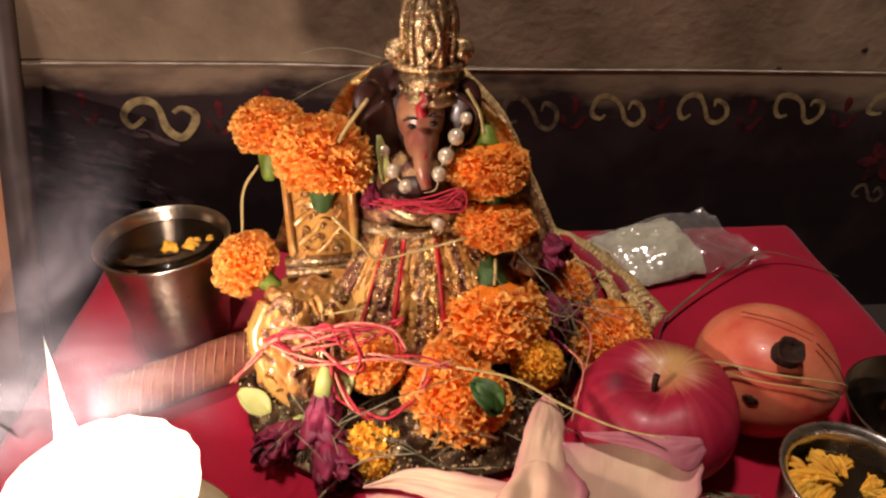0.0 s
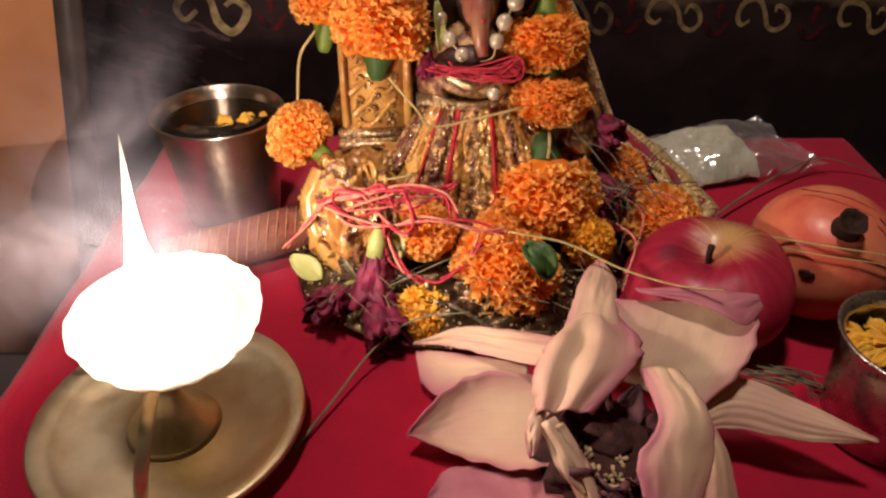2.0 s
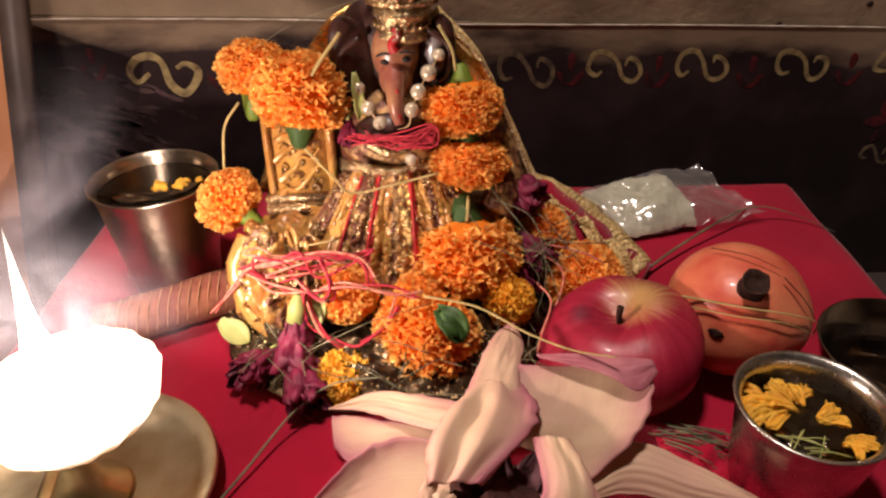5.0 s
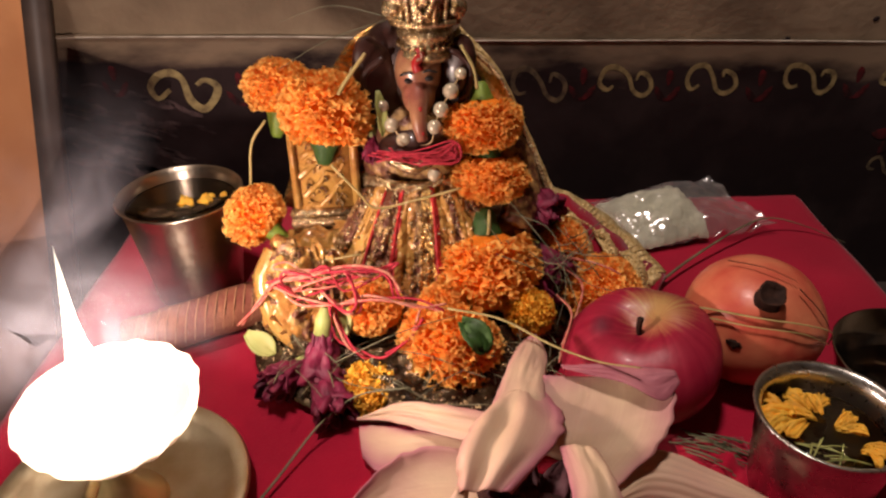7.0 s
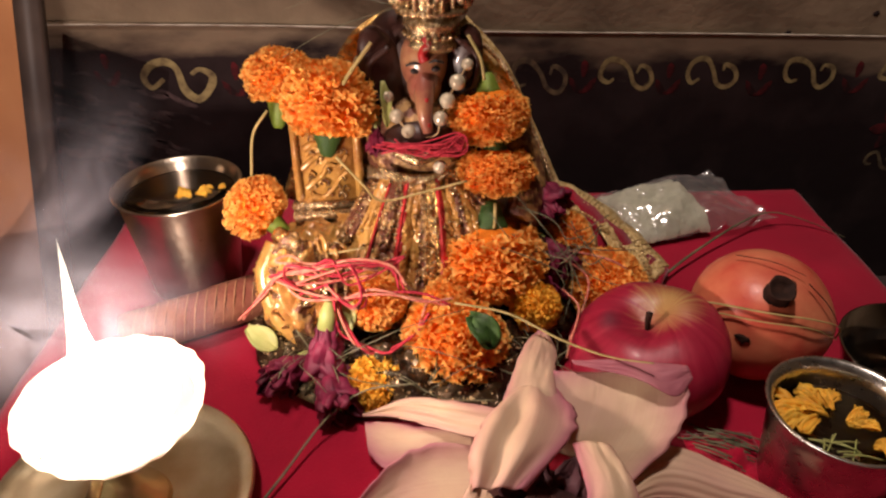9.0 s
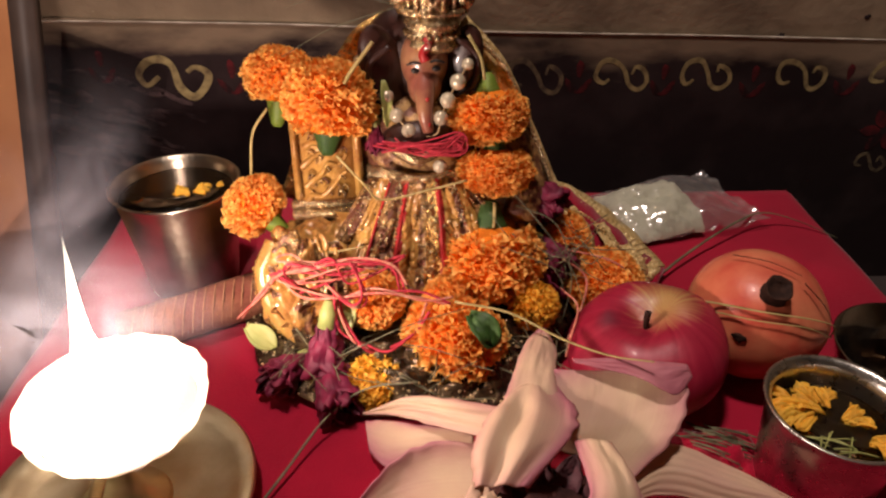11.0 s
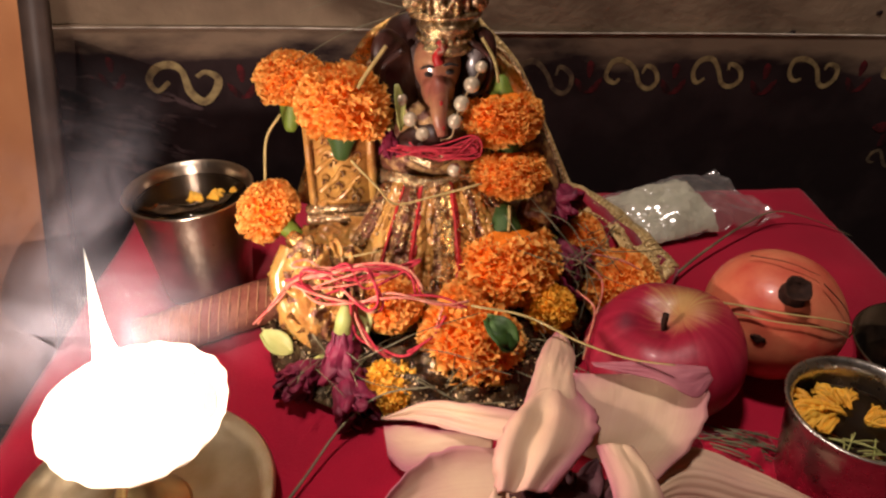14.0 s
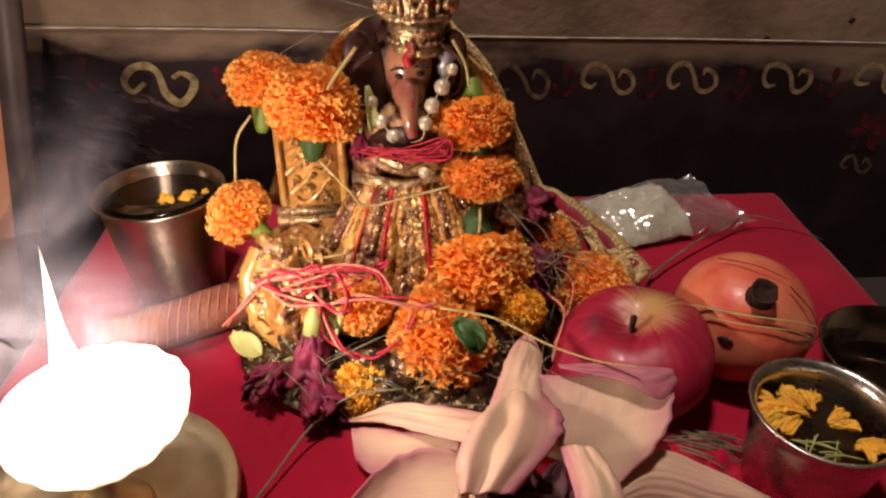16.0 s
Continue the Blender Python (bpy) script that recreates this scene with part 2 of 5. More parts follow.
APPLE = mat("apple_skin", (0.24, 0.006, 0.026), 0.42, second=(0.31, 0.016, 0.040), scale=30, bump=0.06, bump_scale=300, coat=0.1)


def apple_streaks(m):
    """Yellow flushes in the hollow and on one shoulder, in streaks that run from stem to base."""
    nt = m.node_tree
    mix = next(n for n in nt.nodes if n.bl_idname == "ShaderNodeMix")
    tc, mp = (nt.nodes.new("ShaderNode" + k) for k in ("TexCoord", "Mapping"))
    mp.inputs["Scale"].default_value = (190, 190, 16)
    nz = nt.nodes.new("ShaderNodeTexNoise")
    nz.inputs["Detail"].default_value = 4
    nz.inputs["Scale"].default_value = 0.5
    sep, ang, fine, turn, ray = (nt.nodes.new("ShaderNode" + k) for k in ("SeparateXYZ", "Math", "Math", "Math", "TexNoise"))
    nt.links.new(tc.outputs["Object"], mp.inputs[0])
    nt.links.new(mp.outputs[0], nz.inputs["Vector"])
    nt.links.new(tc.outputs["Object"], sep.inputs[0])
    ang.operation, turn.operation, fine.operation = "ARCTAN2", "MULTIPLY_ADD", "MULTIPLY"
    flip = nt.nodes.new("ShaderNodeMath")
    flip.operation, flip.inputs[1].default_value = "MULTIPLY", -1.0
    nt.links.new(sep.outputs["Y"], flip.inputs[0])
    nt.links.new(sep.outputs["X"], ang.inputs[0])
    nt.links.new(flip.outputs[0], ang.inputs[1])
    fine.inputs[1].default_value, turn.inputs[1].default_value = 0.9, 7.0
    nt.links.new(nz.outputs["Fac"], fine.inputs[0])
    nt.links.new(ang.outputs[0], turn.inputs[0])
    nt.links.new(fine.outputs[0], turn.inputs[2])
    ray.noise_dimensions = "1D"
    ray.inputs["Scale"].default_value, ray.inputs["Detail"].default_value = 1.0, 5
    nt.links.new(turn.outputs[0], ray.inputs["W"])
    nz = ray
    st = nt.nodes.new("ShaderNodeMapRange")
    st.inputs[1].default_value, st.inputs[2].default_value = 0.38, 0.72
    nt.links.new(nz.outputs["Fac"], st.inputs[0])
    nt.links.new(st.outputs[0], mix.inputs[0])
    far, near, s2, mr = (nt.nodes.new("ShaderNode" + k) for k in ("VectorMath", "MapRange", "Math", "MapRange"))
    far.operation, s2.operation = "DISTANCE", "MULTIPLY_ADD"
    far.inputs[1].default_value = (0.002, 0.006, 0.050)
    near.inputs[1].default_value, near.inputs[2].default_value = 0.025, 0.004
    nt.links.new(tc.outputs["Object"], far.inputs[0])
    nt.links.new(far.outputs["Value"], near.inputs[0])
    nt.links.new(nz.outputs["Fac"], s2.inputs[0])
    s2.inputs[1].default_value = 0.85
    nt.links.new(near.outputs[0], s2.inputs[2])
    mr.inputs[1].default_value, mr.inputs[2].default_value = 0.72, 1.45
    nt.links.new(s2.outputs[0], mr.inputs[0])
    mx = nt.nodes.new("ShaderNodeMix")
    mx.data_type = "RGBA"
    mx.inputs[7].default_value = (0.36, 0.21, 0.075, 1)
    p = nt.nodes["Principled BSDF"]
    nt.links.new(mix.outputs[2], mx.inputs[6])
    nt.links.new(mr.outputs[0], mx.inputs[0])
    dist, spot, bru = (nt.nodes.new("ShaderNode" + k) for k in ("VectorMath", "MapRange", "Mix"))
    dist.operation = "DISTANCE"
    dist.inputs[1].default_value = (-0.026, 0.000, 0.0480)
    spot.inputs[1].default_value, spot.inputs[2].default_value = 0.0085, 0.003
    spot.inputs[4].default_value = 0.8
    bru.data_type = "RGBA"
    bru.inputs[7].default_value = (0.06, 0.008, 0.02, 1)
    nt.links.new(tc.outputs["Object"], dist.inputs[0])
    nt.links.new(dist.outputs["Value"], spot.inputs[0])
    nt.links.new(spot.outputs[0], bru.inputs[0])
    nt.links.new(mx.outputs[2], bru.inputs[6])
    nt.links.new(bru.outputs[2], p.inputs["Base Color"])
    return m


apple_streaks(APPLE)
POME = mat("pomegranate_skin", (0.64, 0.22, 0.11), 0.38, second=(0.48, 0.075, 0.045), scale=38, bump=0.14, bump_scale=150, coat=0.1)
CALYX = mat("dry_crown", (0.018, 0.009, 0.007), 0.85, second=(0.045, 0.02, 0.013), scale=200, bump=0.4)
STEEL = mat("steel", (0.66, 0.63, 0.58), 0.28, 1.0, second=(0.42, 0.39, 0.35), scale=50, bump=0.06, bump_scale=300)
COPPER = mat("copper_steel", (0.54, 0.47, 0.37), 0.31, 1.0, second=(0.42, 0.35, 0.27), scale=50, bump=0.06, bump_scale=300)
SHINY = mat("bright_steel", (0.60, 0.57, 0.54), 0.12, 1.0, second=(0.34, 0.31, 0.28), scale=50, bump=0.05, bump_scale=200)
BRASS = mat("old_brass", (0.60, 0.54, 0.36), 0.34, 0.85, second=(0.46, 0.37, 0.22), scale=50, bump=0.12, bump_scale=160)
COPPER.node_tree.nodes["Principled BSDF"].inputs["Anisotropic"].default_value = 0.85
COPPER.node_tree.nodes["Principled BSDF"].inputs["Anisotropic Rotation"].default_value = 0.25
WATER = mat("water", (0.55, 0.47, 0.38), 0.03, transmit=1.0, ior=1.33, second=(0.5, 0.42, 0.33))


def frosted_mat():
    m = bpy.data.materials.new("frosted_glass")
    m.use_nodes = True
    nt = m.node_tree
    nt.nodes.remove(nt.nodes["Principled BSDF"])
    g, t, d, mx, m2 = (nt.nodes.new("ShaderNode" + k) for k in ("BsdfGlossy", "BsdfDiffuse", "BsdfTranslucent", "MixShader", "MixShader"))
    g.inputs["Roughness"].default_value = 0.15
    t.inputs[0].default_value = (0.72, 0.68, 0.62, 1)
    d.inputs[0].default_value = (0.75, 0.71, 0.64, 1)
    m2.inputs[0].default_value, mx.inputs[0].default_value = 0.60, 0.08
    for a, i, s in ((t, 1, m2), (d, 2, m2), (m2, 1, mx), (g, 2, mx)):
        nt.links.new(a.outputs[0], s.inputs[i])
    nt.links.new(mx.outputs[0], nt.nodes["Material Output"].inputs[0])
    return m


def smoke_glare_mat():
    """Thin smoke that also stands for the flame's glare: mostly clear, denser in drifting streaks, fading out at its
    edges.
    """
    m = bpy.data.materials.new("smoke_and_glare")
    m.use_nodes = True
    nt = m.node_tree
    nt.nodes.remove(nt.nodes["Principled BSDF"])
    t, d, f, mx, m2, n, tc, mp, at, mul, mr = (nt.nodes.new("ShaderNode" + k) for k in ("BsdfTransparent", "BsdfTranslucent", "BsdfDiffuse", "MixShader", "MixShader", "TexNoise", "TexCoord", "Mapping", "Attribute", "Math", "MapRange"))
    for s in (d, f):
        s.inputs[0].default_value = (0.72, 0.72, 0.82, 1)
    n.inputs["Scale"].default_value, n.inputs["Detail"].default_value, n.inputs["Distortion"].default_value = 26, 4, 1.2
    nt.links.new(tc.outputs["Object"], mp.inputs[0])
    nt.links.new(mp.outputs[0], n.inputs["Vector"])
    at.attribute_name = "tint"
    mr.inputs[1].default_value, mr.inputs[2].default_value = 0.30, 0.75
    mr.inputs[3].default_value, mr.inputs[4].default_value = 0.05, SMOKEGLARE_MAX
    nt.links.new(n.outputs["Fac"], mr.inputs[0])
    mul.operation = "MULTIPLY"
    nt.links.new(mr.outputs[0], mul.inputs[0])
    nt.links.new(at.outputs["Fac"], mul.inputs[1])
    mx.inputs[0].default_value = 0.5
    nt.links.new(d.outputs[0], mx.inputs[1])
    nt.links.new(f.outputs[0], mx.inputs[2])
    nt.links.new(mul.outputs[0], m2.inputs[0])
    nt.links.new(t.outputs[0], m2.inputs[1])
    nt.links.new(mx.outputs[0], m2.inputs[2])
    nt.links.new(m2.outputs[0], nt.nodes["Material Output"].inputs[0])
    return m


SMOKEGLARE_MAX = 0.20
SMOKEGLARE = smoke_glare_mat()
FLAMEM, FILM, FROST = flame_mat(), film_mat(), frosted_mat()
SUGAR = mat("sugar_crystal", (0.84, 0.84, 0.64), 0.6, second=(0.70, 0.71, 0.52), scale=120, spread=0.05, bump=0.5, bump_scale=420, trans_body=0.2)
YARNR = mat("red_thread", (0.55, 0.035, 0.06), 0.75, second=(0.36, 0.012, 0.03), scale=300, bump=0.5, bump_scale=1500)
YARNW = mat("pale_thread", (0.66, 0.30, 0.20), 0.75, second=(0.6, 0.12, 0.09), scale=250, bump=0.5, bump_scale=1500)
STRING = mat("cotton_string", (0.55, 0.40, 0.22), 0.8, second=(0.4, 0.28, 0.15), scale=200)
ROLL = mat("patterned_fabric", (0.15, 0.045, 0.03), 0.9, second=(0.22, 0.09, 0.05), scale=60, bump=0.4, bump_scale=400)
ROLLS = mat("fabric_stripe", (0.36, 0.19, 0.10), 0.85, second=(0.24, 0.1, 0.05))
FOILD = mat("dark_foil", (0.040, 0.024, 0.018), 0.14, 0.7, second=(0.15, 0.10, 0.05), scale=120, bump=0.9, bump_scale=260)


# ---- mesh helpers ----
def part(name, bm, material, parent=None, label="", smooth=True):
    me = bpy.data.meshes.new(name)
    bmesh.ops.recalc_face_normals(bm, faces=bm.faces)
    for f in bm.faces:
        f.smooth = smooth
    bm.to_mesh(me)
    bm.free()
    for m in material if isinstance(material, (list, tuple)) else [material]:
        me.materials.append(m)
    ob = new(name, me)
    if parent:
        ob.parent = parent
    return tagged(ob, label)


def thing(name, label, category, at=(0, 0, 0), group="", kind=""):
    ob = new(name)
    ob.empty_display_size = 0.01
    ob.matrix_world = Matrix.Translation(at)
    return tagged(ob, label, category, group, kind)


def smoothline(pts, steps=6):
    pts = [Vector(p) for p in pts]
    if len(pts) < 3:
        return [pts[0].lerp(pts[-1], k / steps) for k in range(steps + 1)]
    ext = [2 * pts[0] - pts[1], *pts, 2 * pts[-1] - pts[-2]]
    out = []
    for a, b, c, d in zip(ext, ext[1:], ext[2:], ext[3:]):
        for k in range(steps):
            s = k / steps
            out.append(0.5 * (2 * b + (c - a) * s + (2 * a - 5 * b + 4 * c - d) * s * s + (3 * b - a - 3 * c + d) * s ** 3))
    return out + [pts[-1]]


def tube(bm, pts, radius, n=6, slot=0, steps=6, flat=1.0):
    """A round or flattened tube along a smooth line; radius is a number or a pair from start to end."""
    line = smoothline(pts, steps)
    r0, r1 = radius if isinstance(radius, tuple) else (radius, radius)
    rings, side = [], None
    for i, p in enumerate(line):
        d = (line[min(i + 1, len(line) - 1)] - line[max(i - 1, 0)]).normalized()
        if side is None:
            side = d.cross(Vector((0, 0, 1)))
            if side.length < 0.1:
                side = d.cross(Vector((1, 0, 0)))
        side = (side - d * side.dot(d)).normalized()
        up = d.cross(side)
        r = r0 + (r1 - r0) * i / (len(line) - 1)
        rings.append([bm.verts.new(p + r * (math.cos(a) * side + flat * math.sin(a) * up)) for a in [2 * math.pi * k / n for k in range(n)]])
    for a, b in zip(rings, rings[1:]):
        for k in range(n):
            bm.faces.new((a[k], a[(k + 1) % n], b[(k + 1) % n], b[k])).material_index = slot
    for ring in (rings[0], rings[-1]):
        bm.faces.new(ring).material_index = slot
    return bm


def lathe(bm, profile, n=40, m=Matrix(), slot=0, wob=0.0, lobes=0):
    """Turns a profile of (radius, height) about z; ends of radius 0 close to a point."""
    rings = []
    for r, z in profile:
        if r < 1e-5:
            rings.append([bm.verts.new(m @ Vector((0, 0, z)))])
        else:
            rings.append([bm.verts.new(m @ Vector((r * (1 + wob * math.sin(lobes * a)) * math.cos(a), r * (1 + wob * math.sin(lobes * a)) * math.sin(a), z)))
                          for a in [2 * math.pi * k / n for k in range(n)]])
    for a, b in zip(rings, rings[1:]):
        for k in range(n):
            j = (k + 1) % n
            vs = [a[0]] if len(a) == 1 else [a[k], a[j]]
            vs += [b[0]] if len(b) == 1 else [b[j], b[k]]
            if len(vs) > 2:
                bm.faces.new(vs).material_index = slot
    return bm


def ball(bm, c, r, rot=(0, 0, 0), slot=0, n=20, rough=0.0, freq=60.0):
    """An ellipsoid, dented by noise where rough is given."""
    r = Vector(r) if not isinstance(r, (int, float)) else Vector((r, r, r))
    m = pose(*c, *rot)
    prof = [(math.sin(math.pi * k / (n // 2)), -math.cos(math.pi * k / (n // 2))) for k in range(n // 2 + 1)]
    before = len(bm.verts)
    lathe(bm, prof, n, Matrix(), slot)
    bm.verts.ensure_lookup_table()
    for v in bm.verts[before:]:
        d = 1 + rough * noise.noise(v.co * freq * r.length + Vector(c) * 40)
        v.co = m @ Vector((v.co.x * r.x * d, v.co.y * r.y * d, v.co.z * r.z * d))
    return bm


def box(bm, lo, hi, m=Matrix(), bevel=0.0, slot=0):
    got = bmesh.ops.create_cube(bm, size=1)["verts"]
    lo, hi = Vector(lo), Vector(hi)
    for v in got:
        v.co = (lo + hi) / 2 + Vector((v.co.x * (hi - lo).x, v.co.y * (hi - lo).y, v.co.z * (hi - lo).z))
    if bevel:
        edges = list({e for v in got for e in v.link_edges})
        made = bmesh.ops.bevel(bm, geom=edges, offset=bevel, segments=2, affect="EDGES")
        got = list({v for f in made["faces"] for v in f.verts} | {v for v in got if v.is_valid})
    for v in got:
        v.co = m @ v.co
    for f in {f for v in got for f in v.link_faces}:
        f.material_index = slot
    return bm


def sheet(bm, place, nu, nv, thick, slot=0, slotfn=None, tint=None):
    """A thin two-sided sheet over u, v in 0..1; place(u, v) gives its points."""
    if tint:
        for k in ("tint", "across"):
            bm.verts.layers.float.get(k) or bm.verts.layers.float.new(k)
    pts = [[Vector(place(u / nu, v / nv)) for v in range(nv + 1)] for u in range(nu + 1)]
    top, low = [], []
    for u in range(nu + 1):
        rt, rl = [], []
        for v in range(nv + 1):
            du = pts[min(u + 1, nu)][v] - pts[max(u - 1, 0)][v]
            dv = pts[u][min(v + 1, nv)] - pts[u][max(v - 1, 0)]
            n = du.cross(dv)
            n = n.normalized() if n.length > 1e-12 else Vector((0, 0, 1))
            rt.append(bm.verts.new(pts[u][v] + n * thick / 2))
            rl.append(bm.verts.new(pts[u][v] - n * thick / 2))
        top.append(rt), low.append(rl)
    for u in range(nu):
        for v in range(nv):
            s = slotfn(u / nu, v / nv) if slotfn else slot
            bm.faces.new((top[u][v], top[u + 1][v], top[u + 1][v + 1], top[u][v + 1])).material_index = s
            bm.faces.new((low[u][v], low[u][v + 1], low[u + 1][v + 1], low[u + 1][v])).material_index = s
    if tint:
        lay, lac = (bm.verts.layers.float.get(k) or bm.verts.layers.float.new(k) for k in ("tint", "across"))
        for u in range(nu + 1):
            for v in range(nv + 1):
                for row in (top, low):
                    row[u][v][lay], row[u][v][lac] = tint(u / nu, v / nv), v / nv
    rim = [(u, 0) for u in range(nu)] + [(nu, v) for v in range(nv)] + [(u, nv) for u in range(nu, 0, -1)] + [(0, v) for v in range(nv, 0, -1)]
    for (a, b), (c, d) in zip(rim, rim[1:] + rim[:1]):
        s = slotfn(min(a, nu - 1) / nu, min(b, nv - 1) / nv) if slotfn else slot
        bm.faces.new((top[a][b], low[a][b], low[c][d], top[c][d])).material_index = s
    return bm


def petal(bm, pts, width, normal, cup=0.3, tip=0.35, thick=0.0006, nu=14, nv=8, wave=0.0, peak=0.5, slot=0, twist=0.0, seed=0, base=0.25, pleat=0.0, folds=3):
    """A petal along a smooth line: widest at peak, cupped by cup, turned about its line by twist degrees."""
    line = smoothline(pts, 8)
    normal = Vector(normal).normalized()

    def place(u, v):
        f = u * (len(line) - 1)
        i = min(int(f), len(line) - 2)
        p = line[i].lerp(line[i + 1], f - i)
        d = (line[min(i + 2, len(line) - 1)] - line[max(i - 1, 0)]).normalized()
        nn = (normal - d * normal.dot(d)).normalized()
        nn = Matrix.Rotation(radians(twist * u), 3, d) @ nn
        s = d.cross(nn)
        w = base + (1 - base) * math.sin(0.5 * math.pi * min(1, u / peak)) if u < peak else max(0.02, 1 - ((u - peak) / (1 - peak)) ** 2.2) ** 0.75
        x = (v - 0.5) * width * w
        k = (2 * v - 1) ** 2
        wav = wave * noise.noise(Vector((u * 4, v * 4, seed * 7.3))) + 0.25 * wave * noise.noise(Vector((u * 3, v * 14, seed)))
        wav += pleat * math.sin(6.28 * folds * (v + 0.12 * noise.noise(Vector((u * 3, v * 2, seed))))) * min(1, u * 3)
        return p + s * x + nn * (cup * width * w * k * 0.5 + wav)

    blush = lambda u, v: min(1.0, max(0, (u - 0.66) / 0.34) ** 1.5 + 0.6 * abs(2 * v - 1) ** 3.5 * min(1, u * 2) * (1 + 0.8 * noise.noise(Vector((u * 3, v * 2, seed)))))
    return sheet(bm, place, nu, nv, thick, slot, None, blush)


# ---- setting ----
WALL_Y = 0.1675


def slab(name, lo, hi, material, label, category):
    return tagged(part(name, box(bmesh.new(), lo, hi), material, label=label, smooth=False), category=category, kind="structure")


slab("wall_north", (-1.3, WALL_Y, -0.12), (1.5, WALL_Y + 0.12, 2.3), PLASTER, "rough brown plastered wall above a dark band", "wall")
slab("wall_west", (-1.42, -2.2, -0.12), (-1.3, WALL_Y + 0.12, 2.3), PLASTER, "plain brown plastered side wall", "wall")
slab("wall_east", (1.5, -2.2, -0.12), (1.62, WALL_Y + 0.12, 2.3), PLASTER, "plain brown plastered side wall", "wall")
slab("wall_south", (-1.42, -2.32, -0.12), (1.62, -2.2, 2.3), PLASTER, "plain brown plastered wall behind the viewer", "wall")
slab("floor", (-1.42, -2.32, -0.22), (1.62, WALL_Y + 0.12, -0.12), FLOOR, "dark worn floor", "floor")
slab("ceiling", (-1.42, -2.32, 2.3), (1.62, WALL_Y + 0.12, 2.4), PLASTER, "plain ceiling", "ceiling")


def band(name, lo, hi, out, material, label, wave):
    """A layer of paint on the back wall with uneven edges; lo and hi are its heights."""
    bm = bmesh.new()

    def place(u, v):
        x = -1.29 + 2.78 * u
        w = wave * (noise.noise(Vector((x * 14, lo * 50, 0.3))) + 0.5 * noise.noise(Vector((x * 60, hi * 50, 1.3))) + 0.35 * noise.noise(Vector((x * 170, hi * 50, 2.3))))
        return (x, WALL_Y - out, lo + (hi - lo) * v + ((w - 0.029 * x) if v > 0.5 else 0))

    return tagged(part(name, sheet(bm, place, 900, 1, 0.0012), material, label=label, smooth=False), category="wall paint", kind="structure")


thinning(SMEAR)
band("trim_dado", -0.12, 0.1045, 0.0024, SMEAR, "dark painted band thinning out on the plaster above", 0.0010)
bm = bmesh.new()
tube(bm, [(-0.34, WALL_Y - 0.0031, 0.1120), (-0.115, WALL_Y - 0.0031, 0.1085), (0.02, WALL_Y - 0.0031, 0.1030), (0.2, WALL_Y - 0.0031, 0.0995), (0.45, WALL_Y - 0.0031, 0.0930), (0.7, WALL_Y - 0.0031, 0.09)], 0.0007, 5, steps=10)
tagged(part("trim_line", bm, CHALK, label="thin pale line scratched along the wall"), category="wall paint", kind="structure")
# yellow scrolls and red sprigs painted on the dark band
BIG = [(-0.011, 0.0), (-0.021, -0.006), (-0.026, 0.003), (-0.019, 0.013), (-0.006, 0.015), (0.001, 0.009), (0.006, -0.009), (0.015, -0.016), (0.025, -0.009), (0.029, 0.002), (0.021, 0.008), (0.012, 0.004)]
SMALL = [(-0.009, -0.004), (-0.015, -0.006), (-0.02, 0.0), (-0.017, 0.01), (-0.007, 0.012), (0.001, 0.005), (0.006, -0.007), (0.014, -0.012), (0.021, -0.005), (0.018, 0.004), (0.011, 0.008), (0.009, 0.002)]


def stroke(bm, pts, width, depth=0.00012):
    """A flat brush stroke in the wall's plane, thinner at its ends."""
    line = smoothline([(p[0], 0, p[1]) for p in pts], 7)

    def place(u, v):
        i = min(int(u * (len(line) - 1)), len(line) - 2)
        f = u * (len(line) - 1) - i
        d = (line[i + 1] - line[max(i - 1, 0)]).normalized()
        s = Vector((-d.z, 0, d.x))
        w = width * (0.55 + 0.45 * min(1, 6 * u, 6 * (1 - u))) * (1 + 0.35 * noise.noise(Vector((u * 9, pts[0][0] * 90, width * 900))))
        return line[i].lerp(line[i + 1], f) + s * (2 * v - 1) * w

    return sheet(bm, place, len(line) - 1, 2, depth)


def scroll(x, z, shape, mirror=1, size=1.0, width=0.0018, material=YELLOWP):
    bm = bmesh.new()
    stroke(bm, [(mirror * a * size + 0.0012 * random.uniform(-1, 1), b * size + 0.0012 * random.uniform(-1, 1)) for a, b in shape], width)
    ob = part("painted_scroll", bm, material, smooth=False)
    ob.location = (x, WALL_Y - 0.00309, z)
    return tagged(ob, "yellow scroll painted on the dark wall band", "wall paint", "scrolls on the wall", "structure")


scroll(-0.195, 0.0705, BIG, size=0.88, width=0.0026)
scroll(0.069, 0.0685, SMALL, 1, 1.0, 0.0019, DULLY)
for x, s in ((0.134, 1.0), (0.197, 0.97), (0.271, 1.0), (0.345, 1.0), (0.415, 1.0)):
    scroll(x, 0.0700 - 0.006 * (x - 0.13), SMALL, 1, 0.92 * s)


def sprig(x, z, s=1.0):
    bm = bmesh.new()
    k = random.uniform(0.85, 1.15)
    flat = dict(thick=0.00012, nu=7, nv=4, cup=0)
    petal(bm, [(0, 0, 0.002 * s), (0.0006, 0, 0.009 * s), (-0.0004, 0, 0.0155 * s * k)], 0.0060 * s, (0, -1, 0), **flat)
    for a in (-1, 1):
        petal(bm, [(0, 0, -0.010 * s), (0.005 * a * s, 0, -0.006 * s), (0.0105 * a * s * k, 0, 0.0015 * s)], 0.0052 * s, (0, -1, 0), **flat)
    ob = part("painted_sprig", bm, REDP, smooth=False)
    ob.location = (x, WALL_Y - 0.00312, z)
    return tagged(ob, "faded red sprig painted on the dark wall band", "wall paint", "sprigs on the wall", "structure")


